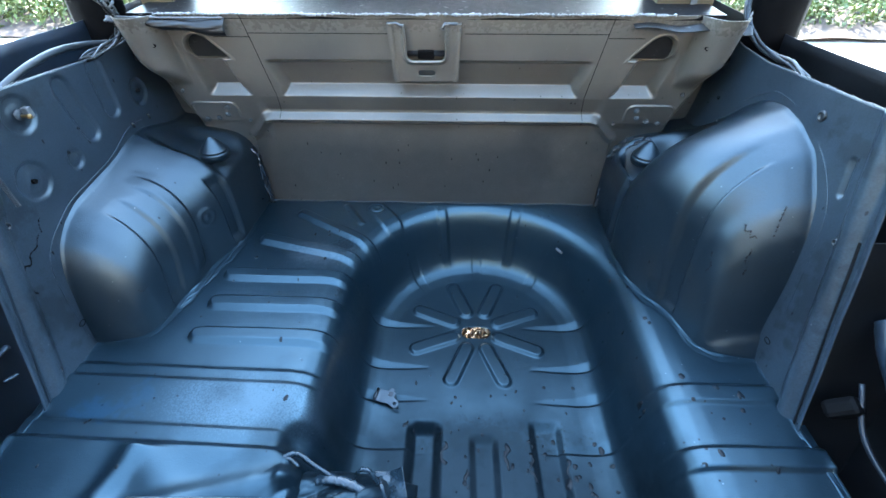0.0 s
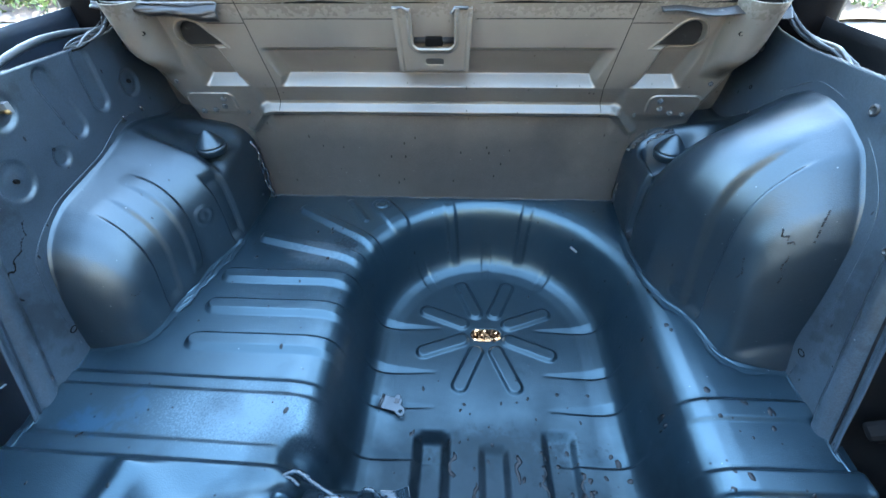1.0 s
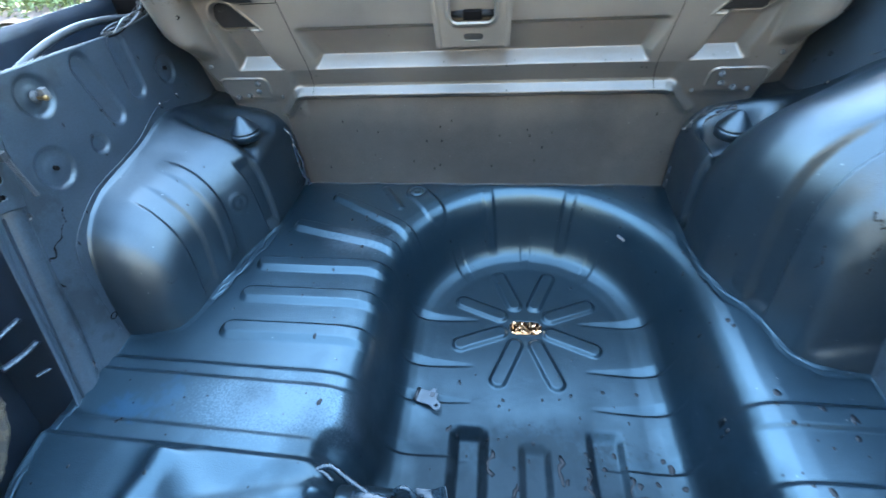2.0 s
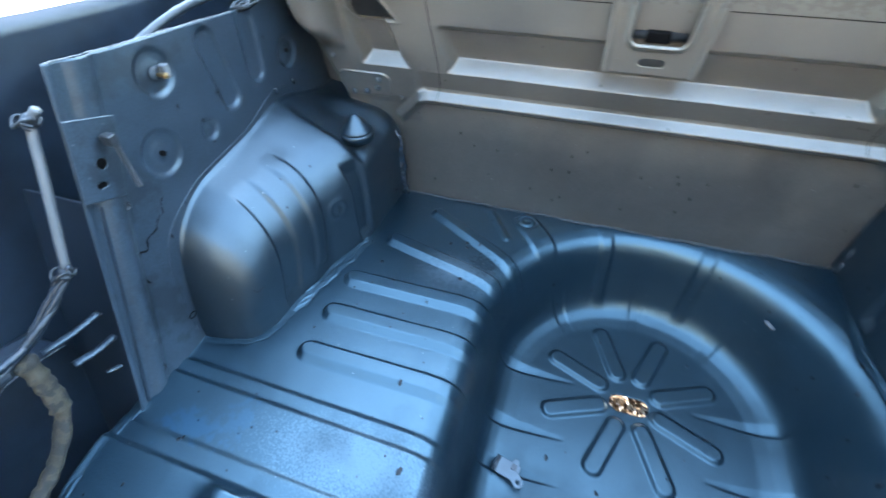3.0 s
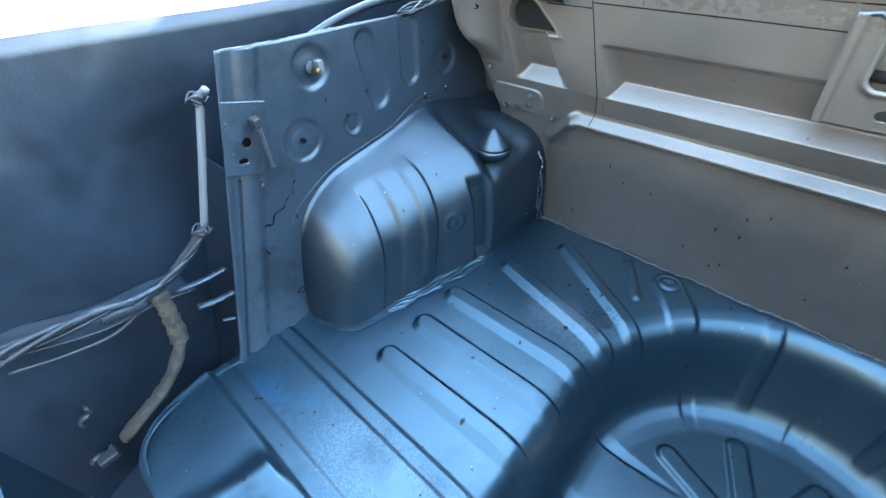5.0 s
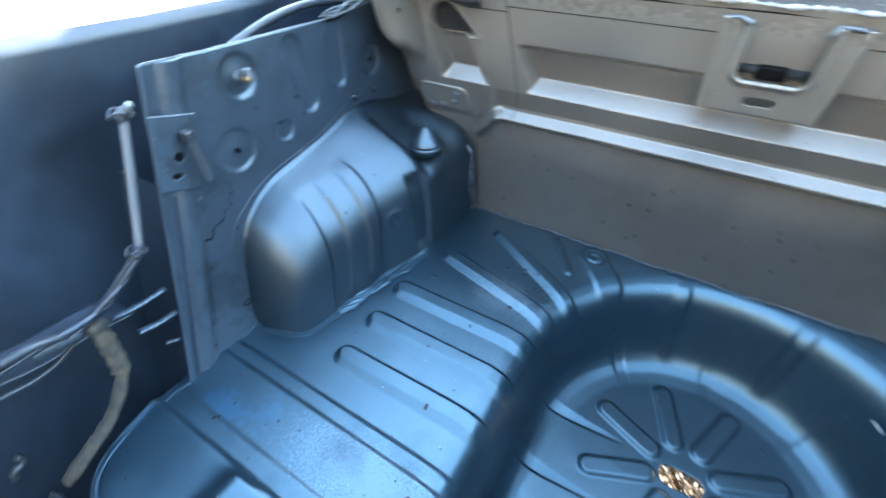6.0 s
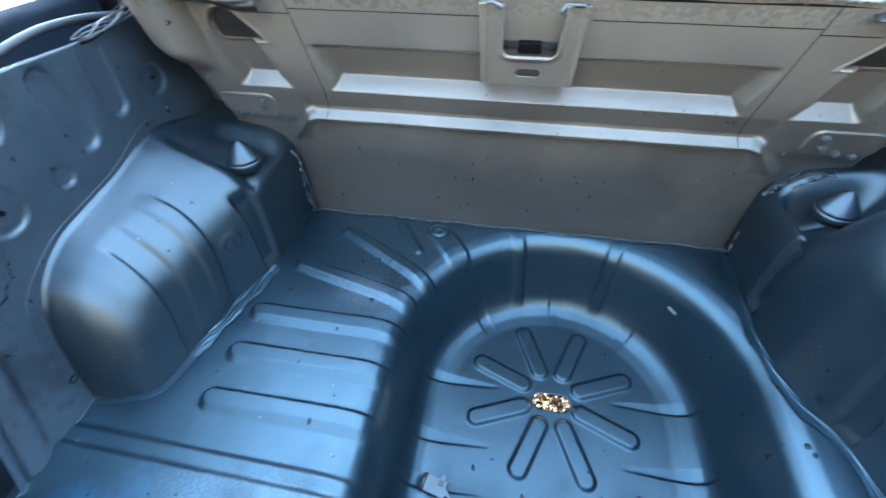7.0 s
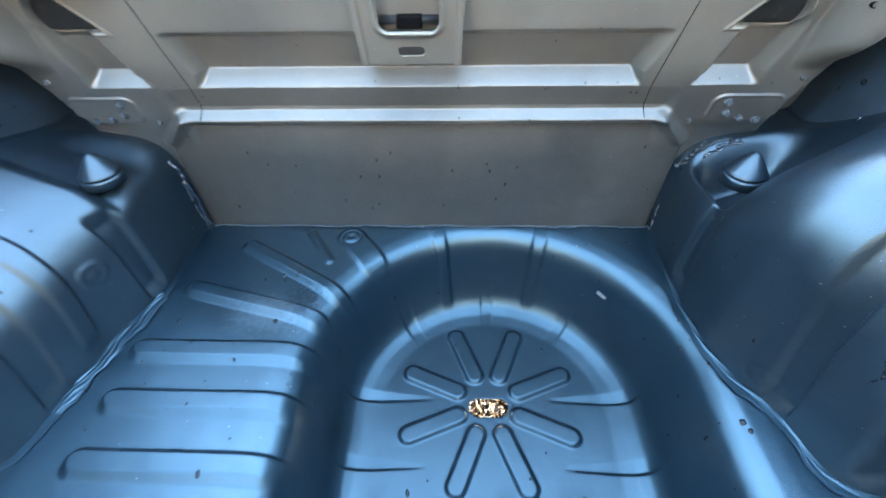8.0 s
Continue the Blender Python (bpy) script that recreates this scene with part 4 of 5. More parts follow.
# loose smear where arch, floor and bulkhead meet
for side in (-1, 1):
    for k in range(5):
        p = Vector((side * (0.482 + srng.uniform(-0.01, 0.01)), -0.015 - 0.012 * k * srng.random(), 0.006 + 0.01 * k * srng.random()))
        part("sealer_blob", tube_bm(spline([p, p + Vector((side * 0.006, -0.02, 0.004)), p + Vector((side * 0.004, -0.038, 0.0))], 5), 0.006, 7, 0.6, 0.5, srng), SEALER, floor, "", True)

# ---- damper caps ----
TURN_X = pose(0, 0, 0, 0, 90, 0)


def damper_cap(side):
    ob = new("damper_cap")
    ob.matrix_world = pose(side * 0.508, -0.132, 0.228)
    part("cone", lathe_bm([(0.030, 0.004), (0.031, 0.006), (0.0285, 0.009), (0.013, 0.030), (0.006, 0.037), (0.002, 0.039)], n=28), ARCH_PAINT, ob, "satin grey pressed cone", True)
    part("collar", lathe_bm([(0.027, -0.014), (0.031, -0.014), (0.033, -0.001), (0.032, 0.003), (0.027, 0.003)], n=28), ARCH_PAINT, ob, "satin grey collar", True)
    return tagged(ob, "satin grey cone-shaped damper cap on the wheel arch", "damper cap", "damper caps on the arches")


damper_cap(-1), damper_cap(1)


# ---- fixings ----
def bolt(at, turn, parent, r=0.007, material=STEEL, name="bolt"):
    bm = lathe_bm([(r * 1.5, 0), (r * 1.5, 0.0015), (r, 0.002), (r, 0.006), (r * 0.8, 0.0075)], at, turn, 6)
    return part(name, bm, material, parent)


def stud(at, turn, parent, r=0.006, material=STEEL):
    return part("weld_stud", lathe_bm([(r, 0), (r, 0.003), (r * 0.6, 0.005), (r * 0.6, 0.003), (r * 0.2, 0.003)], at, turn, 12), material, parent, "", True)


def hole(at, turn, parent, r=0.005, stretch=1.0):
    # a black plug: the dark inside of the hole is put in as colour
    bm = lathe_bm([(r, -0.004), (r, 0.0012), (r * 0.8, 0.0012), (r * 0.75, -0.002)], (0, 0, 0), None, 14)
    bmesh.ops.scale(bm, vec=(1, stretch, 1), verts=bm.verts)
    bmesh.ops.transform(bm, matrix=turn, verts=bm.verts)
    bmesh.ops.translate(bm, vec=at, verts=bm.verts)
    return part("hole", bm, BLACK, parent, "black plug standing for a drilled hole", True)


FACE_BACK = pose(0, 0, 0, 90, 0, 0)  # +z turned to -y


def on_back(x, z, lift=0.0):
    return (x, float(back_depth(np.array([[x]]), np.array([[z]]))[0, 0]) - lift, z)


for side in (-1, 1):
    for dx, dz in ((0.50, 0.292), (0.506, 0.272), (0.532, 0.262), (0.562, 0.258)):
        bolt(on_back(side * dx, dz), FACE_BACK, wall_back, 0.0052, PALE_SEAL)
    for dx, dz, r in ((0.59, 0.336, 0.005), (0.455, 0.255, 0.0045), (0.625, 0.312, 0.004)):
        stud(on_back(side * dx, dz), FACE_BACK, wall_back, r, PALE_SEAL)
    hole(on_back(side * 0.628, 0.43), FACE_BACK, wall_back, 0.006, 1.6)
    hole(on_back(side * 0.575, 0.455), FACE_BACK, wall_back, 0.004)
hole((-0.6605, -0.523, 0.063), TURN_X, wall_l, 0.006, 1.4)
hole((-0.660, -0.428, 0.328), TURN_X, wall_l, 0.004)
hole((-0.660, -0.086, 0.356), TURN_X, wall_l, 0.004)
hole((-0.660, -0.338, 0.335), TURN_X, wall_l, 0.003)
hole((-0.660, -0.29, 0.36), TURN_X, wall_l, 0.0025)
for y, z in ((-0.572, 0.168), (-0.613, 0.036), (-0.518, 0.298)):
    stud((-0.660, y, z), TURN_X, wall_l, 0.007)
for y, z, r in ((-0.359, 0.429, 0.009), (-0.516, 0.293, 0.007), (-0.572, 0.16, 0.007), (-0.620, 0.05, 0.007)):
    stud((0.660, y, z), pose(0, 0, 0, 0, -90, 0), wall_r, r)
hole((0.660, -0.525, 0.060), pose(0, 0, 0, 0, -90, 0), wall_r, 0.006, 1.4)
hole((0.660, -0.06, 0.34), pose(0, 0, 0, 0, -90, 0), wall_r, 0.004)
for side, w in ((-1, wall_l), (1, wall_r)):
    for y, z in ((-0.152, 0.298), (-0.092, 0.292)):
        part("tack_weld", tube_bm([Vector((side * 0.658, y, z)), Vector((side * 0.657, y - 0.004, z + 0.012))], 0.0025, 7, 0.3, rng=srng), SEALER, w, "", True)
    # thin flange of the arch spot-welded to the wall
    H = ((-0.530, 0.03), (-0.515, 0.14), (-0.497, 0.199), (-0.474, 0.224), (-0.442, 0.242), (-0.391, 0.261), (-0.316, 0.269), (-0.248, 0.278), (-0.172, 0.302), (-0.118, 0.300)) if side < 0 else ((-0.535, 0.0), (-0.520, 0.12), (-0.491, 0.248), (-0.469, 0.313), (-0.435, 0.355), (-0.386, 0.389), (-0.324, 0.414), (-0.268, 0.421), (-0.217, 0.415), (-0.15, 0.37))
    part("arch_flange", tube_bm(spline([(side * 0.6604, y, z) for y, z in H], 8), 0.0008, 6), SIDE_PAINT, w, "", True)

# added dark sheets that stand for the shaded hollows of the two flaps
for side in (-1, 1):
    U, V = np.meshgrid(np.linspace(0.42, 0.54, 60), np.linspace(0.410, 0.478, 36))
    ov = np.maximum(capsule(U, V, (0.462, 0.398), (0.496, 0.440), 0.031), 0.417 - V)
    tagged(sheet("flap_hollow_sheet", side * U, np.interp(V, [0.322, 0.52], [-0.030, -0.082]) + 0.010 + 0.003 * wobble(U, V, 30, 2), V, LIP, wall_back, thick=0.001, drop=ov > -0.002), "dark sheet standing for the shaded hollow of the flap")

# thin gaps between the bulkhead's panels
def gap(line):
    pts = [Vector(on_back(x, z, -0.0004)) for x, z in line]
    part("panel_gap", tube_bm(pts, 0.0009, 6), BLACK, wall_back, "", True)


for side in (-1, 1):
    zs = np.linspace(0.246, 0.511, 60)
    gap([(side * float(np.interp(z, [0.20, 0.25, 0.324, 0.46, 0.52], [0.378, 0.378, 0.366, 0.378, 0.384])), z) for z in zs])
    xs = np.linspace(0.380, 0.080, 60)
    gap([(side * x, 0.474) for x in xs])
    gap([(side * x, 0.466) for x in np.linspace(0.380, 0.455, 12)])

# ---- latch bracket on the bulkhead ----
bw, bh = np.linspace(-0.0755, 0.0755, 110), np.linspace(0.0, 0.126, 92)
U, V = np.meshgrid(bw, bh)
taper = 1 - 0.06 * (1 - V / 0.126)
bx, bz = np.abs(U) - 0.028, 0.064 - V
opening = np.hypot(np.maximum(bx, 0), np.maximum(bz, 0)) + np.minimum(np.maximum(bx, bz), 0) - 0.014
slot = capsule(U, V, (-0.014, 0.019), (0.014, 0.019), 0.006) < 0
Yb = -0.008 * np.exp(-((opening - 0.003) / 0.005) ** 2) - 0.003 * smooth(0.064, 0.069, np.abs(U))
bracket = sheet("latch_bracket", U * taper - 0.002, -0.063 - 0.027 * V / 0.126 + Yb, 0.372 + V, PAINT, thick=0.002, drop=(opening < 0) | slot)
tagged(bracket, "grey-brown pressed seat latch bracket on the bulkhead", "latch bracket")
for e in (-1, 1):
    fu, fv = np.meshgrid(np.linspace(0, 1, 6), np.linspace(0, 1, 30))
    tagged(sheet("side_flange", e * 0.0752 * (0.94 + 0.06 * fv) - 0.002 + 0 * fu, -0.066 - 0.027 * fv + fu * 0.034, 0.372 + 0.126 * fv, PAINT, bracket, thick=0.0015), "turned-back side of the bracket")
part("pin", tube_bm([Vector((-0.042, -0.060, 0.432)), Vector((0.038, -0.060, 0.432))], 0.0065, 12), STEEL, bracket, "steel latch pin", True)
part("pin_block", box_bm((0.036, 0.018, 0.018), (-0.002, -0.060, 0.431), 0.003), BLACK, bracket)
part("torn_tip", tube_bm([Vector((-0.078, -0.086, 0.496)), Vector((-0.060, -0.09, 0.499)), Vector((-0.046, -0.098, 0.494))], 0.003, 7, 0.4, rng=srng), RAW, bracket, "bright torn metal tip", True)
part("torn_tip", tube_bm([Vector((0.034, -0.098, 0.490)), Vector((0.040, -0.092, 0.499)), Vector((0.066, -0.088, 0.497))], 0.003, 7, 0.4, rng=srng), RAW, bracket, "bright torn metal tip", True)

# ---- raw edges and torn lips on top of bulkhead and walls ----
part("raw_edge", tube_bm([Vector((x, -0.081 + 0.002 * math.sin(x * 90), 0.513 + 0.0006 * math.sin(x * 61) + srng.uniform(-0.0007, 0.0007))) for x in np.linspace(-0.56, 0.50, 420)], 0.0022, 6, 0.9, rng=srng), FLAKED, wall_back, "bright ragged cut edge", True)
for side, w in ((-1, wall_l), (1, wall_r)):
    ys = np.linspace(-0.509, -0.01, 90)
    part("raw_edge", tube_bm([Vector((side * 0.663, y, float(np.interp(y, [p[0] for p in TOP], [p[1] for p in TOP])) + srng.uniform(-0.0004, 0.0004))) for y in ys], 0.0008, 6, 0.5, rng=srng), RAW, w, "bright cut sheet edge", True)
lx, lz = np.meshgrid(np.linspace(0, 1, 60), np.linspace(0, 1, 16))
flap_z = 0.508 - lz * (0.006 + 0.026 * lx + 0.002 * np.sin(lx * 17)) - 0.002 * lx
flap_y = -0.084 - 0.018 * np.sin(lz * 2.6) - 0.0025 * wobble(lx, lz, 9, 3)
tagged(sheet("lip", -0.652 + 0.240 * lx, flap_y, flap_z, LIP, wall_back, thick=0.0015), "bent bare metal lip")
tagged(sheet("lip", 0.42 + 0.235 * lx, -0.080 - 0.016 * lz, 0.496 - 0.010 * lz * (0.4 + lx) + 0.003 * np.sin(lx * 12), LIP, wall_back, thick=0.0015), "bent bare metal lip")
part("rolled_edge", tube_bm(spline([(-0.654, -0.090, 0.509), (-0.60, -0.092, 0.5085), (-0.54, -0.093, 0.508), (-0.47, -0.092, 0.5075), (-0.415, -0.088, 0.507)], 8), 0.0024, 7, 0.2, rng=srng), RAW, wall_back, "bright rolled edge of the lip", True)
# things seen over the bulkhead
for x, w, m, l in ((-0.60, 0.07, TAN, "tan card folded behind the bulkhead"), (0.55, 0.12, TAN, "tan card folded behind the bulkhead")):
    b = part("card_piece", box_bm((w, 0.10, 0.085), (x, 0.06, 0.544), 0.004), m)
    tagged(b, l, "card")
tagged(part("tape_strip", box_bm((0.014, 0.004, 0.08), (0.565, 0.006, 0.546), 0.001), PALE), "pale strip of masking tape on the card", "tape")

# ---- fixings on the left panel ----
clip = new("trim_clip")
clip.matrix_world = pose(-0.660, -0.383, 0.428) @ Matrix.Scale(0.7, 4)
part("washer", lathe_bm([(0.010, 0), (0.013, 0.001), (0.013, 0.003), (0.007, 0.004)], turn=TURN_X, n=18), PALE_SEAL, clip, "pale washer", True)
part("brass_pin", lathe_bm([(0.004, 0), (0.004, 0.018), (0.006, 0.020), (0.006, 0.026), (0.003, 0.028)], (0, 0.002, -0.004), TURN_X, 10), BRASS, clip, "brass pin", True)
part("jaw", box_bm((0.016, 0.014, 0.026), (0.012, 0.014, 0.0), 0.0015), PALE, clip, "pale clip jaw")
tagged(clip, "brass and pale plastic trim clip on the side panel", "clip")

pu, pv = np.meshgrid(np.linspace(0, 1, 44), np.linspace(0, 1, 60))
py = -0.563 + 0.032 * pv + pu * (0.052 + 0.008 * pv)
pz = 0.334 + 0.097 * pv - pu * 0.020
ph = ((py + 0.518) ** 2 / 0.9 + (pz - 0.367) ** 2 < 0.0075 ** 2) | (capsule(py, pz, (-0.535, 0.344), (-0.529, 0.343), 0.004) < 0)
plate = sheet("hinge_plate", -0.6530 + 0 * py, py, pz, SIDE_PAINT, thick=0.0008, drop=ph, flip=True)
tagged(plate, "grey bolted steel plate on the side panel", "plate")
# black discs on the wall make the plate's holes look dark inside
for y, z, r in ((-0.518, 0.367, 0.009), (-0.532, 0.3435, 0.008)):
    part("hole_backing", lathe_bm([(r, 0), (r, 0.002), (r * 0.9, 0.003)], (-0.6570, y, z), TURN_X, 14), BLACK, plate, "black disc that darkens the bolt hole", True)
hook = part("hook", box_bm((0.016, 0.012, 0.014), (-0.640, -0.500, 0.394), 0.002), STEEL, plate, "bent steel hook")
coil, a0, a1 = [], Vector((-0.634, -0.500, 0.388)), Vector((-0.630, -0.503, 0.328))
for i in range(150):
    k = i / 149
    coil.append(a0.lerp(a1, k) + Vector((math.cos(i * 0.9) * 0.003, math.sin(i * 0.9) * 0.003, 0)))
part("spring", tube_bm(coil, 0.001, 6), STEEL, hook, "coiled steel spring", True)

strut = new("prop_rod")
strut.matrix_world = pose(-0.686, -0.540, 0.432)
rod = [Vector((0.010, 0.008, 0.012)), Vector((0, -0.002, -0.004)), Vector((0, -0.026, -0.061)), Vector((0, -0.074, -0.175))]
part("rod", tube_bm(spline(rod, 8), 0.0055, 10), PALE, strut, "pale grey rod", True)
for k, at in enumerate((Vector((0, 0, 0)), Vector((0, -0.074, -0.175)))):
    part("end_clip", lathe_bm([(0.005, -0.008), (0.0075, -0.006), (0.0075, 0.006), (0.005, 0.008)], at, pose(0, 0, 0, 25, 20, 0), 12), STEEL, strut, "", True)
    for j in range(3):
        ring = [at + Vector((0.010 * math.cos(b + j), 0.010 * math.sin(b + j) - 0.004 * j, 0.004 * math.sin(2 * b) + 0.004 * j - 0.004)) for b in np.linspace(0, 5.2, 18)]
        part("wire_tie", tube_bm(ring, 0.0016, 6, 0.2, rng=srng), STEEL, strut, "", True)
tagged(strut, "pale grey rod tied behind the side panel edge", "rod")

# ---- wiring in the tail pockets ----
harness = new("wiring_harness")
core = [(-0.688, -0.613, 0.258), (-0.695, -0.645, 0.228), (-0.70, -0.690, 0.204), (-0.70, -0.735, 0.198), (-0.70, -0.795, 0.214), (-0.72, -0.89, 0.212), (-0.73, -0.96, 0.20)]
for k in range(6):
    pts = [p + Vector((0.009 * math.cos(i * 0.17 + k * 1.6), 0.004 * math.sin(i * 0.2 + k * 2), 0.009 * math.sin(i * 0.21 + k * 1.9))) for i, p in enumerate(spline(core, 10))]
    part("cable", tube_bm(pts, 0.0054 - 0.0006 * k, 8, 0.18, rng=srng), (RUBBER, OUTER, STEEL, RUBBER, OUTER, STEEL)[k], harness, "", True)
loom = spline([(-0.70, -0.712, 0.190), (-0.696, -0.716, 0.150), (-0.694, -0.730, 0.088), (-0.695, -0.775, 0.034), (-0.698, -0.825, 0.004), (-0.703, -0.872, -0.022)], 9)
branch = part("taped_branch", tube_bm(loom, 0.0130, 12, 0.16, 0.6, srng), LOOM, harness, "tan cloth-taped branch", True)
part("loose_wire", tube_bm(spline([(-0.70, -0.72, 0.19), (-0.71, -0.78, 0.16), (-0.71, -0.84, 0.17), (-0.72, -0.90, 0.185)], 8), 0.003, 7), STEEL, harness, "", True)
part("tape_wrap", tube_bm(spline([(-0.70, -0.728, 0.192), (-0.70, -0.757, 0.196), (-0.70, -0.785, 0.203)], 6), 0.0105, 10, 0.15, rng=srng), RUBBER, harness, "grey tape wrap", True)
tagged(harness, "grey wiring harness with tan taped branch in the tail corner", "wiring")
part("wire_lug", box_bm((0.02, 0.03, 0.012), (-0.71, -0.905, -0.045), 0.003), STEEL, branch)

tagged(part("hose", tube_bm(spline([(-0.715, -0.46, 0.415), (-0.715, -0.40, 0.434), (-0.715, -0.345, 0.449), (-0.715, -0.27, 0.464), (-0.715, -0.19, 0.469), (-0.712, -0.115, 0.461), (-0.70, -0.06, 0.45)], 10), 0.0065, 10, 0.04, rng=srng), RUBBER, shade=True), "pale grey hose arching behind the side panel", "hose")
left_wires = new("wire_bundle")
for k in range(8):
    pts = spline([(-0.74, 0.06, 0.66), (-0.66, -0.06, 0.585), (-0.642, -0.095, 0.54), (-0.640, -0.080, 0.503), (-0.645, -0.090, 0.474), (-0.657, -0.13, 0.461), (-0.672, -0.175, 0.452)], 8)
    pts = [p + Vector((0.006 * math.cos(i * (0.14 + 0.04 * k) + k * 1.3), 0.008 * math.sin(i * 0.2 + k * 1.7), 0.006 * math.sin(i * 0.3 + k))) for i, p in enumerate(pts)]
    part("wire", tube_bm(pts, 0.0014 + 0.0003 * (k % 3), 7, 0.25, rng=srng), (STEEL, RUBBER, PALE, STEEL, BLACK, RAW, STEEL, RUBBER)[k], left_wires, "", True)
for cx_, cz_, rad in ((-0.652, 0.552, 0.024), (-0.644, 0.538, 0.018), (-0.660, 0.566, 0.020)):
    part("ring_tie", tube_bm([Vector((cx_ + rad * math.cos(a), -0.088 + 0.006 * math.sin(2 * a), cz_ + rad * 0.7 * math.sin(a))) for a in np.linspace(0, 6.2, 24)], 0.0024, 7), PALE, left_wires, "", True)
tagged(left_wires, "tangled overspray-grey wires hanging down the pillar", "wires")
right_wires = new("wire_bundle")
for k in range(3):
    pts = spline([(0.76, 0.08, 0.66), (0.69, 0.025, 0.54), (0.682, -0.013, 0.490), (0.682, -0.074, 0.464), (0.682, -0.146, 0.457), (0.682, -0.206, 0.460), (0.692, -0.245, 0.446)], 9)
    pts = [p + Vector((0.004 * math.cos(i * 0.13 + k * 2.1), 0, 0.004 * math.sin(i * 0.13 + k * 2.1))) for i, p in enumerate(pts)]
    part("wire", tube_bm(pts, 0.0032, 7, 0.15, rng=srng), (RUBBER, RAW, RUBBER)[k], right_wires, "", True)
tagged(right_wires, "pale twisted wires running along the panel top", "wires")
tagged(part("foam_hose", tube_bm(spline([(0.715, -0.62, 0.225), (0.705, -0.655, 0.205), (0.712, -0.69, 0.175), (0.735, -0.73, 0.12)], 8), 0.021, 12, 0.03, rng=srng), OUTER, shade=True), "grey foam-wrapped hose in the tail pocket", "hose")
tagged(part("loose_cable", tube_bm(spline([(0.70, -0.66, 0.13), (0.70, -0.72, 0.07), (0.72, -0.80, 0.04), (0.72, -0.90, 0.06)], 8), 0.004, 8), OUTER, shade=True), "thin grey cable in the tail pocket", "cable")
for x, y, z, ln, turn in ((-0.764, -0.894, 0.010, 0.040, 55), (-0.738, -0.914, -0.060, 0.036, 10)):
    scrap = part("panel_clip", tube_bm(spline([(0, -ln / 2, 0), (0.003, -ln / 6, 0.007), (0.002, ln / 6, -0.005), (0.004, ln / 2, 0.004)], 5), 0.0060, 7, 0.5, 0.7, srng), STEEL, None, "", True)
    scrap.matrix_world = pose(x, y, z, turn, 0, 0)
    tagged(scrap, "pale broken plastic clip on the quarter panel", "clip", "broken clips on the panel")
# pressed plate that closes each tail pocket
for side in (-1, 1):
    b = new("pocket_plate")
    lean = pose(0, 0, 0, -20, 0, 0)
    # right panel nearly black: the pocket's shade is put into its colour
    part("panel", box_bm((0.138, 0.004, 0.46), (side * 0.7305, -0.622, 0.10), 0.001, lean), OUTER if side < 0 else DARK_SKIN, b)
    for y0, y1, z, r in () if side > 0 else ((-0.690, -0.612, 0.165, 0.0055), (-0.676, -0.618, 0.114, 0.0065), (-0.655, -0.625, 0.060, 0.004)):
        part("pressed_rib", tube_bm(spline([(side * 0.712, y0, z + 0.003), (side * 0.703, (y0 + y1) / 2, z + 0.001), (side * 0.700, y1, z)], 6), r, 10, 0.12, 0.6, srng), SIDE_PAINT, b, "", True)
    if side < 0:
        su, sv = np.meshgrid(np.linspace(0, 1, 40), np.linspace(0, 1, 14))
        tagged(sheet("shelf", side * (0.712 + 0.075 * sv), -0.665 - 0.25 * su + 0 * sv, 0.150 + 0.035 * su + 0.030 * su ** 2 - 0.006 * np.sin(sv * 3) + 0.004 * np.sin(su * 9), OUTER, b, thick=0.002), "curved dark ledge in the pocket")
    if side > 0:
        part("foam_scrap", box_bm((0.03, 0.03, 0.05), (side * 0.688, -0.675, 0.085), 0.008, pose(0, 0, 0, 20, 30, 10)), BLACK, b)
    tagged(b, "dark pressed plate in the tail pocket", "pocket plate")

# crushed metal where the floor meets the tail of the well
def crease(x, y, size, seed):
    """Sharp folds at many angles, 0 to 1."""
    rng = random.Random(seed)
    out = 0 * x
    for i in range(7):
        a, k = rng.uniform(0, math.pi), rng.uniform(0.7, 1.8) / size
        out = out + np.abs(np.sin((x * math.cos(a) + y * math.sin(a)) * k + rng.uniform(0, 6) + 0.8 * np.sin(y * k * 0.6 + i))) / (1 + 0.35 * i)
    return out / 3.4


cu, cv = np.meshgrid(np.linspace(0, 1, 150), np.linspace(0, 1, 80))
swell = np.sin(cu * math.pi) ** 0.45 * np.sin((0.1 + 0.9 * cv) * math.pi) ** 0.4
px, py = -0.225 + 0.235 * cu, -0.840 + 0.098 * cv
cz = -0.060 + 0.030 * swell + (crease(px, py, 0.030, 5) * 0.030 + crease(px, py, 0.010, 6) * 0.004 - 0.012) * swell - 0.10 * np.clip(cu - 0.62, 0, 1)
tagged(sheet("crushed_lip", px, py, cz, FLOOR_PAINT, floor, thick=0.0012), "crumpled dark blue-grey sheet metal")
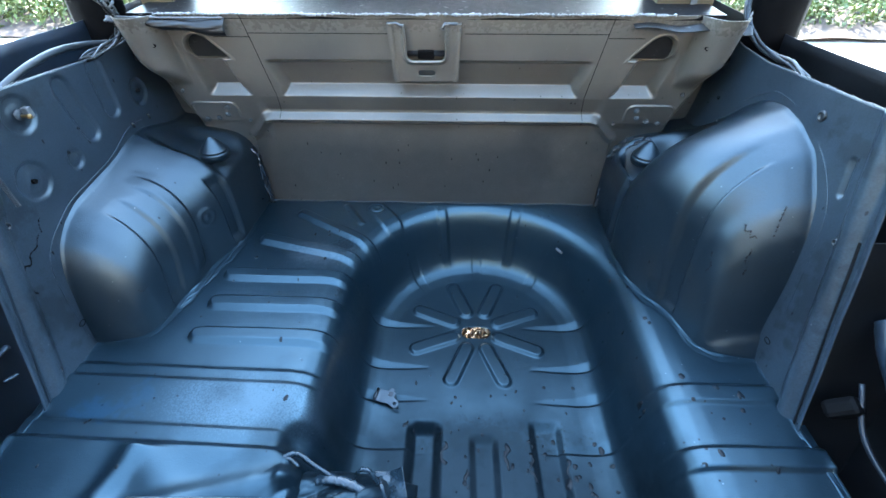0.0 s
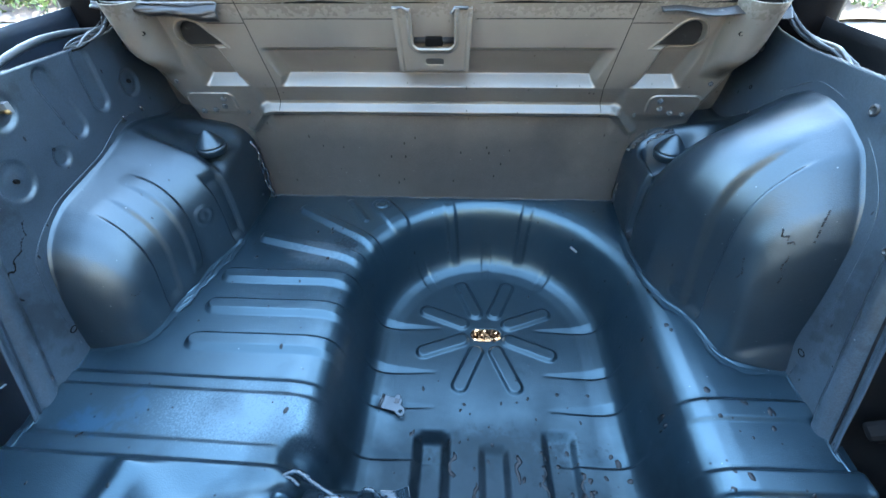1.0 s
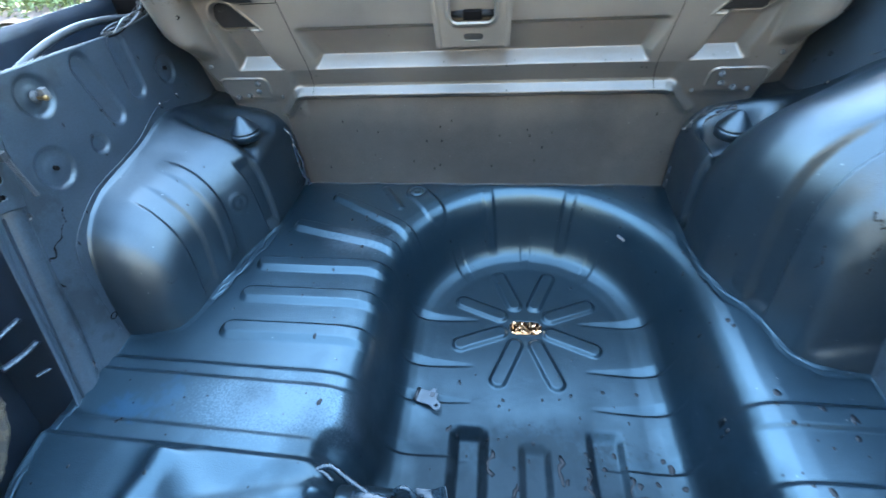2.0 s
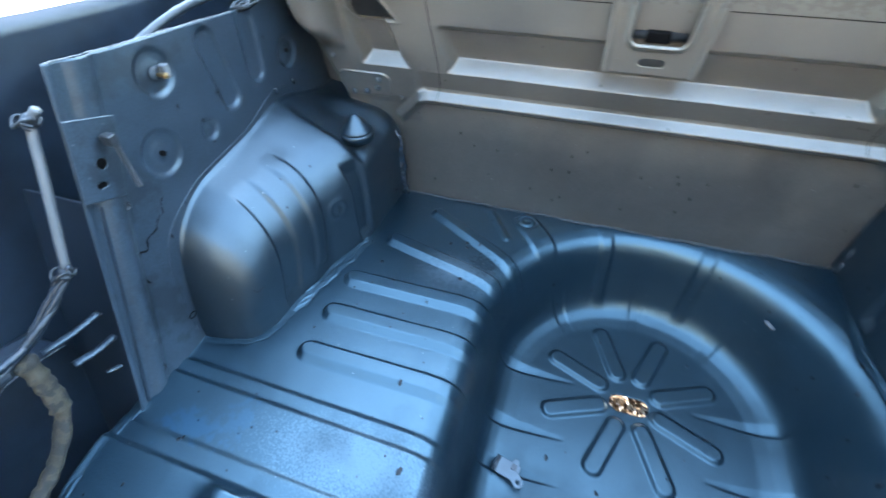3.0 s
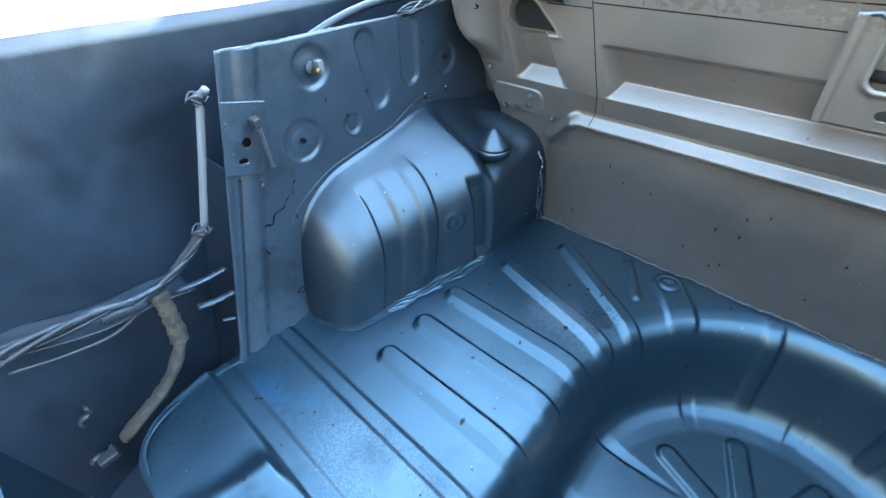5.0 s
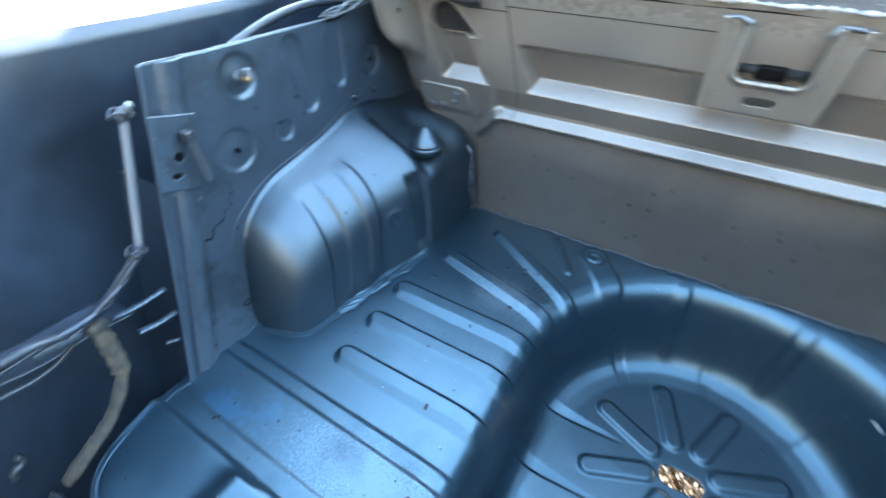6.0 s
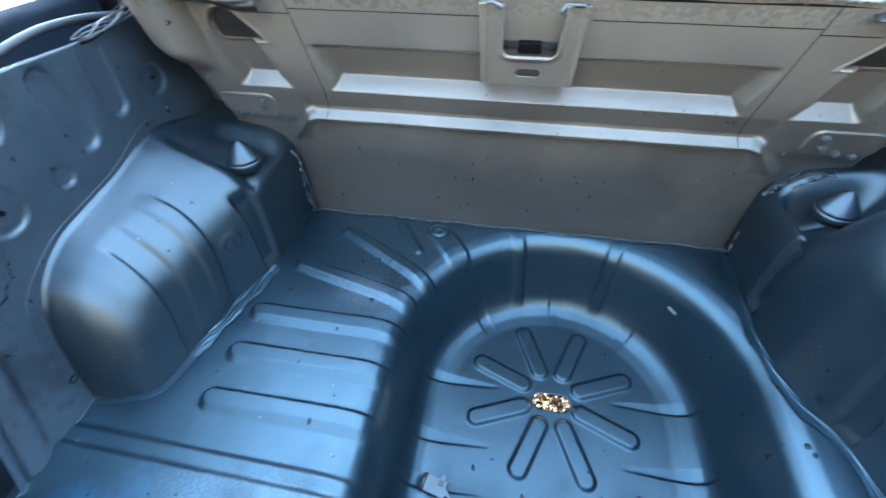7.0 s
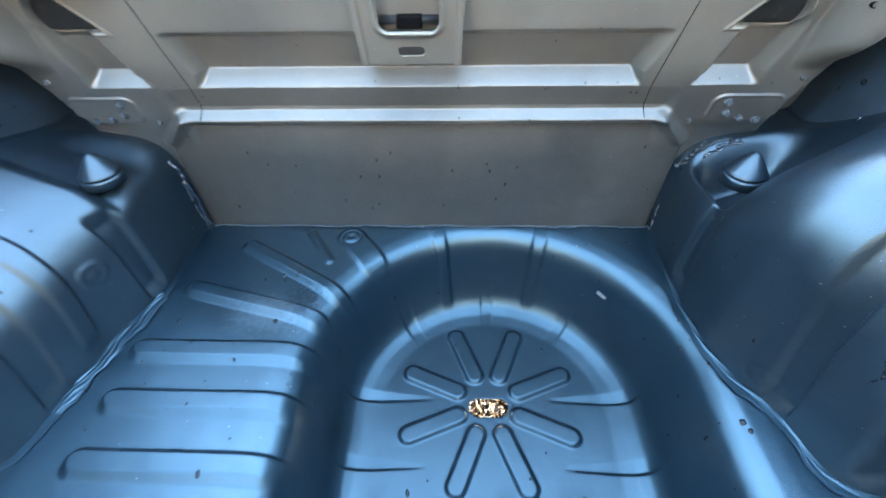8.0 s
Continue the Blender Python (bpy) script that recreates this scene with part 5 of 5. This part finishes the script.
for pts, r, flat in ((((-0.152, -0.766, -0.026), (-0.128, -0.767, -0.017), (-0.096, -0.773, -0.018), (-0.058, -0.786, -0.030)), 0.0085, 0.5),
                     (((-0.092, -0.757, -0.034), (-0.082, -0.752, -0.016), (-0.066, -0.754, -0.013), (-0.052, -0.766, -0.034)), 0.0035, 1.0),
                     (((-0.212, -0.742, -0.004), (-0.188, -0.735, -0.002), (-0.155, -0.750, -0.012), (-0.112, -0.768, -0.024)), 0.0042, 1.4),
                     (((-0.050, -0.752, -0.040), (-0.045, -0.770, -0.034), (-0.038, -0.785, -0.044)), 0.0040, 1.0),
                     (((-0.240, -0.752, -0.003), (-0.205, -0.742, -0.002), (-0.182, -0.752, -0.010)), 0.0030, 1.0)):
    tagged(part("folded_strip", tube_bm(spline(pts, 9), r, 12, 0.16, flat, srng), CRUSH, floor, "", True), "bright folded strip of torn metal")
cu, cv = np.meshgrid(np.linspace(0, 1, 40), np.linspace(0, 1, 40))
tagged(sheet("torn_flap", -0.050 + 0.048 * cu - 0.012 * cv, -0.785 + 0.045 * cv, -0.062 + 0.022 * cu ** 2 + 0.016 * (cv - 0.4) ** 2 + 0.010 * crease(cu * 0.05, cv * 0.05, 0.02, 3), CRUSH, floor, thick=0.001), "pale torn flap of sheet metal")
# dried drops of paint on the floor
drng = random.Random(23)


def drop(x, y, r, stretch, turn):
    n, bm = 12, bmesh.new()
    c, s_ = math.cos(turn), math.sin(turn)
    rim = []
    for k in range(n):
        a = 2 * math.pi * k / n
        u, v = r * math.cos(a) * (1 + drng.uniform(-0.2, 0.2)), r * stretch * math.sin(a) * (1 + drng.uniform(-0.15, 0.15))
        px, py = x + u * c - v * s_, y + u * s_ + v * c
        rim.append((px, py, float(floor_height(np.array(px), np.array(py)))))
    low = [bm.verts.new((a, b, h - 0.0002)) for a, b, h in rim]
    top = [bm.verts.new((x + (a - x) * 0.7, y + (b - y) * 0.7, h + 0.0011)) for a, b, h in rim]
    for k in range(n):
        bm.faces.new((low[k], low[(k + 1) % n], top[(k + 1) % n], top[k]))
    bm.faces.new(top)
    part("paint_drop", bm, DROP, floor, "", True)


for x0, x1, y0, y1, count, size in ((0.05, 0.38, -0.72, -0.46, 34, 0.0046), (0.47, 0.62, -0.76, -0.56, 9, 0.006), (-0.10, 0.10, -0.66, -0.45, 9, 0.004), (0.28, 0.40, -0.74, -0.62, 8, 0.007), (-0.62, -0.2, -0.78, -0.3, 12, 0.0038), (0.40, 0.50, -0.40, -0.10, 5, 0.004), (-0.02, 0.26, -0.45, -0.15, 7, 0.003), (-0.48, -0.22, -0.34, -0.10, 9, 0.0045), (0.40, 0.50, -0.72, -0.40, 8, 0.0045)):
    for i in range(count):
        drop(drng.uniform(x0, x1), drng.uniform(y0, y1), size * drng.uniform(0.35, 1.1), drng.uniform(0.9, 2.0), drng.uniform(-0.5, 0.5))
# runs that crept down beside the channels
for x, y, ln in ((0.052, -0.61, 0.05), (0.185, -0.61, 0.06), (0.236, -0.63, 0.06), (0.31, -0.64, 0.05), (0.10, -0.67, 0.04)):
    pts = []
    for k in range(9):
        px, py = x + drng.uniform(-0.003, 0.003) + 0.004 * math.sin(k), y - ln * k / 8
        pts.append(Vector((px, py, float(floor_height(np.array(px), np.array(py))))))
    part("paint_run", tube_bm(pts, 0.0034, 7, 0.7, 0.2, drng), DROP, floor, "", True)

# ---- loose bracket and clip in the well ----
TAB = mat("zinc_bracket", (0.036, 0.050, 0.060), 0.45, 0.3, vary=0.2)
lu, lv = np.meshgrid(np.linspace(-0.034, 0.034, 64), np.linspace(-0.028, 0.028, 54))
shape = np.minimum(np.maximum(np.abs(lu + 0.008) - 0.024, np.abs(lv) - 0.017), capsule(lu, lv, (0.006, -0.004), (0.022, -0.014), 0.011))
shape = np.minimum(shape, capsule(lu, lv, (0.0, 0.010), (0.004, 0.021), 0.006))
gone = (shape > 0) | (np.hypot(lu - 0.022, lv + 0.014) < 0.0045) | (np.hypot(lu + 0.0, lv - 0.004) < 0.0015)
loose = sheet("loose_bracket", lu, lv, 0.006 + 0.004 * smooth(-0.02, -0.034, lu) + 0 * lu, TAB, thick=0.0025, drop=gone)
loose.matrix_world = pose(-0.080, -0.517, WELL_Z + 0.010, 4, -4, -14) @ Matrix.Scale(0.88, 4)
part("rolled_edge", tube_bm([Vector((-0.032, -0.016, 0.011)), Vector((-0.032, 0.016, 0.011))], 0.0045, 10), STEEL, loose, "", True)
part("foot", box_bm((0.012, 0.012, 0.010), (0.004, 0.010, 0.002), 0.001), STEEL, loose)
tagged(loose, "small loose steel bracket lying in the wheel well", "bracket")
wc = part("well_clip", box_bm((0.022, 0.008, 0.006), (0, 0, 0), 0.002), OUTER)
wc.matrix_world = pose(0.350, -0.150, -0.050, 40, 20, -38)
tagged(wc, "small steel clip welded to the well wall", "clip")
# dried paint runs
def run_line(points, parent, material, r=0.0013):
    pts = [p + Vector((0, srng.uniform(-0.0012, 0.0012), srng.uniform(-0.0012, 0.0012))) for p in spline(points, 9)]
    part("paint_run", tube_bm(pts, r, 6, 0.5, rng=srng), material, parent, "", True)


run_line([(-0.6612, -0.548, 0.212), (-0.6612, -0.536, 0.226), (-0.6612, -0.526, 0.222), (-0.6612, -0.516, 0.236), (-0.6612, -0.500, 0.238), (-0.6612, -0.488, 0.250), (-0.6612, -0.474, 0.254)], wall_l, BLACK)
run_line([(-0.6612, -0.552, 0.21), (-0.6612, -0.553, 0.19), (-0.6612, -0.549, 0.172)], wall_l, BLACK)
run_line([(-0.6612, -0.474, 0.254), (-0.6612, -0.470, 0.268), (-0.6612, -0.462, 0.276)], wall_l, BLACK)
run_line([(0.6612, -0.560, 0.215), (0.6612, -0.564, 0.195), (0.6612, -0.572, 0.180), (0.6612, -0.570, 0.150)], wall_r, BLACK)
run_line([(0.6612, -0.595, 0.125), (0.6612, -0.605, 0.112), (0.6612, -0.602, 0.085)], wall_r, BLACK)
run_line([(0.6612, -0.575, 0.100), (0.6612, -0.590, 0.095), (0.6612, -0.600, 0.100)], wall_r, BLACK)


def on_arch(ob, p):
    """The place on an arch's outer face nearest to a point."""
    p = Vector(p)
    return min((v.co for v in ob.data.vertices), key=lambda c: (c - p).length_squared).copy()


for line in (((0.575, -0.430, 0.262), (0.575, -0.440, 0.255), (0.575, -0.452, 0.262), (0.575, -0.462, 0.255), (0.575, -0.474, 0.262), (0.575, -0.486, 0.266)),
             ((0.60, -0.488, 0.352), (0.60, -0.500, 0.335), (0.60, -0.505, 0.318), (0.60, -0.512, 0.300), (0.60, -0.513, 0.280)),
             ((0.56, -0.425, 0.195), (0.56, -0.432, 0.185), (0.56, -0.438, 0.170), (0.56, -0.436, 0.155)),
             ((0.58, -0.500, 0.215), (0.58, -0.506, 0.200), (0.58, -0.502, 0.185)),
             ((0.58, -0.470, 0.240), (0.58, -0.476, 0.228), (0.58, -0.474, 0.215), (0.58, -0.480, 0.205))):
    run_line([on_arch(arch_r, p) + Vector((-0.0004, -0.0004, 0)) for p in line], arch_r, DROP, 0.0016)
for line in (((-0.560, -0.470, 0.105), (-0.560, -0.464, 0.098), (-0.560, -0.456, 0.100)), ((-0.585, -0.30, 0.20), (-0.585, -0.297, 0.205), (-0.585, -0.293, 0.205))):
    run_line([on_arch(arch_l, p) + Vector((0.0004, -0.0004, 0)) for p in line], arch_l, DROP, 0.0013)
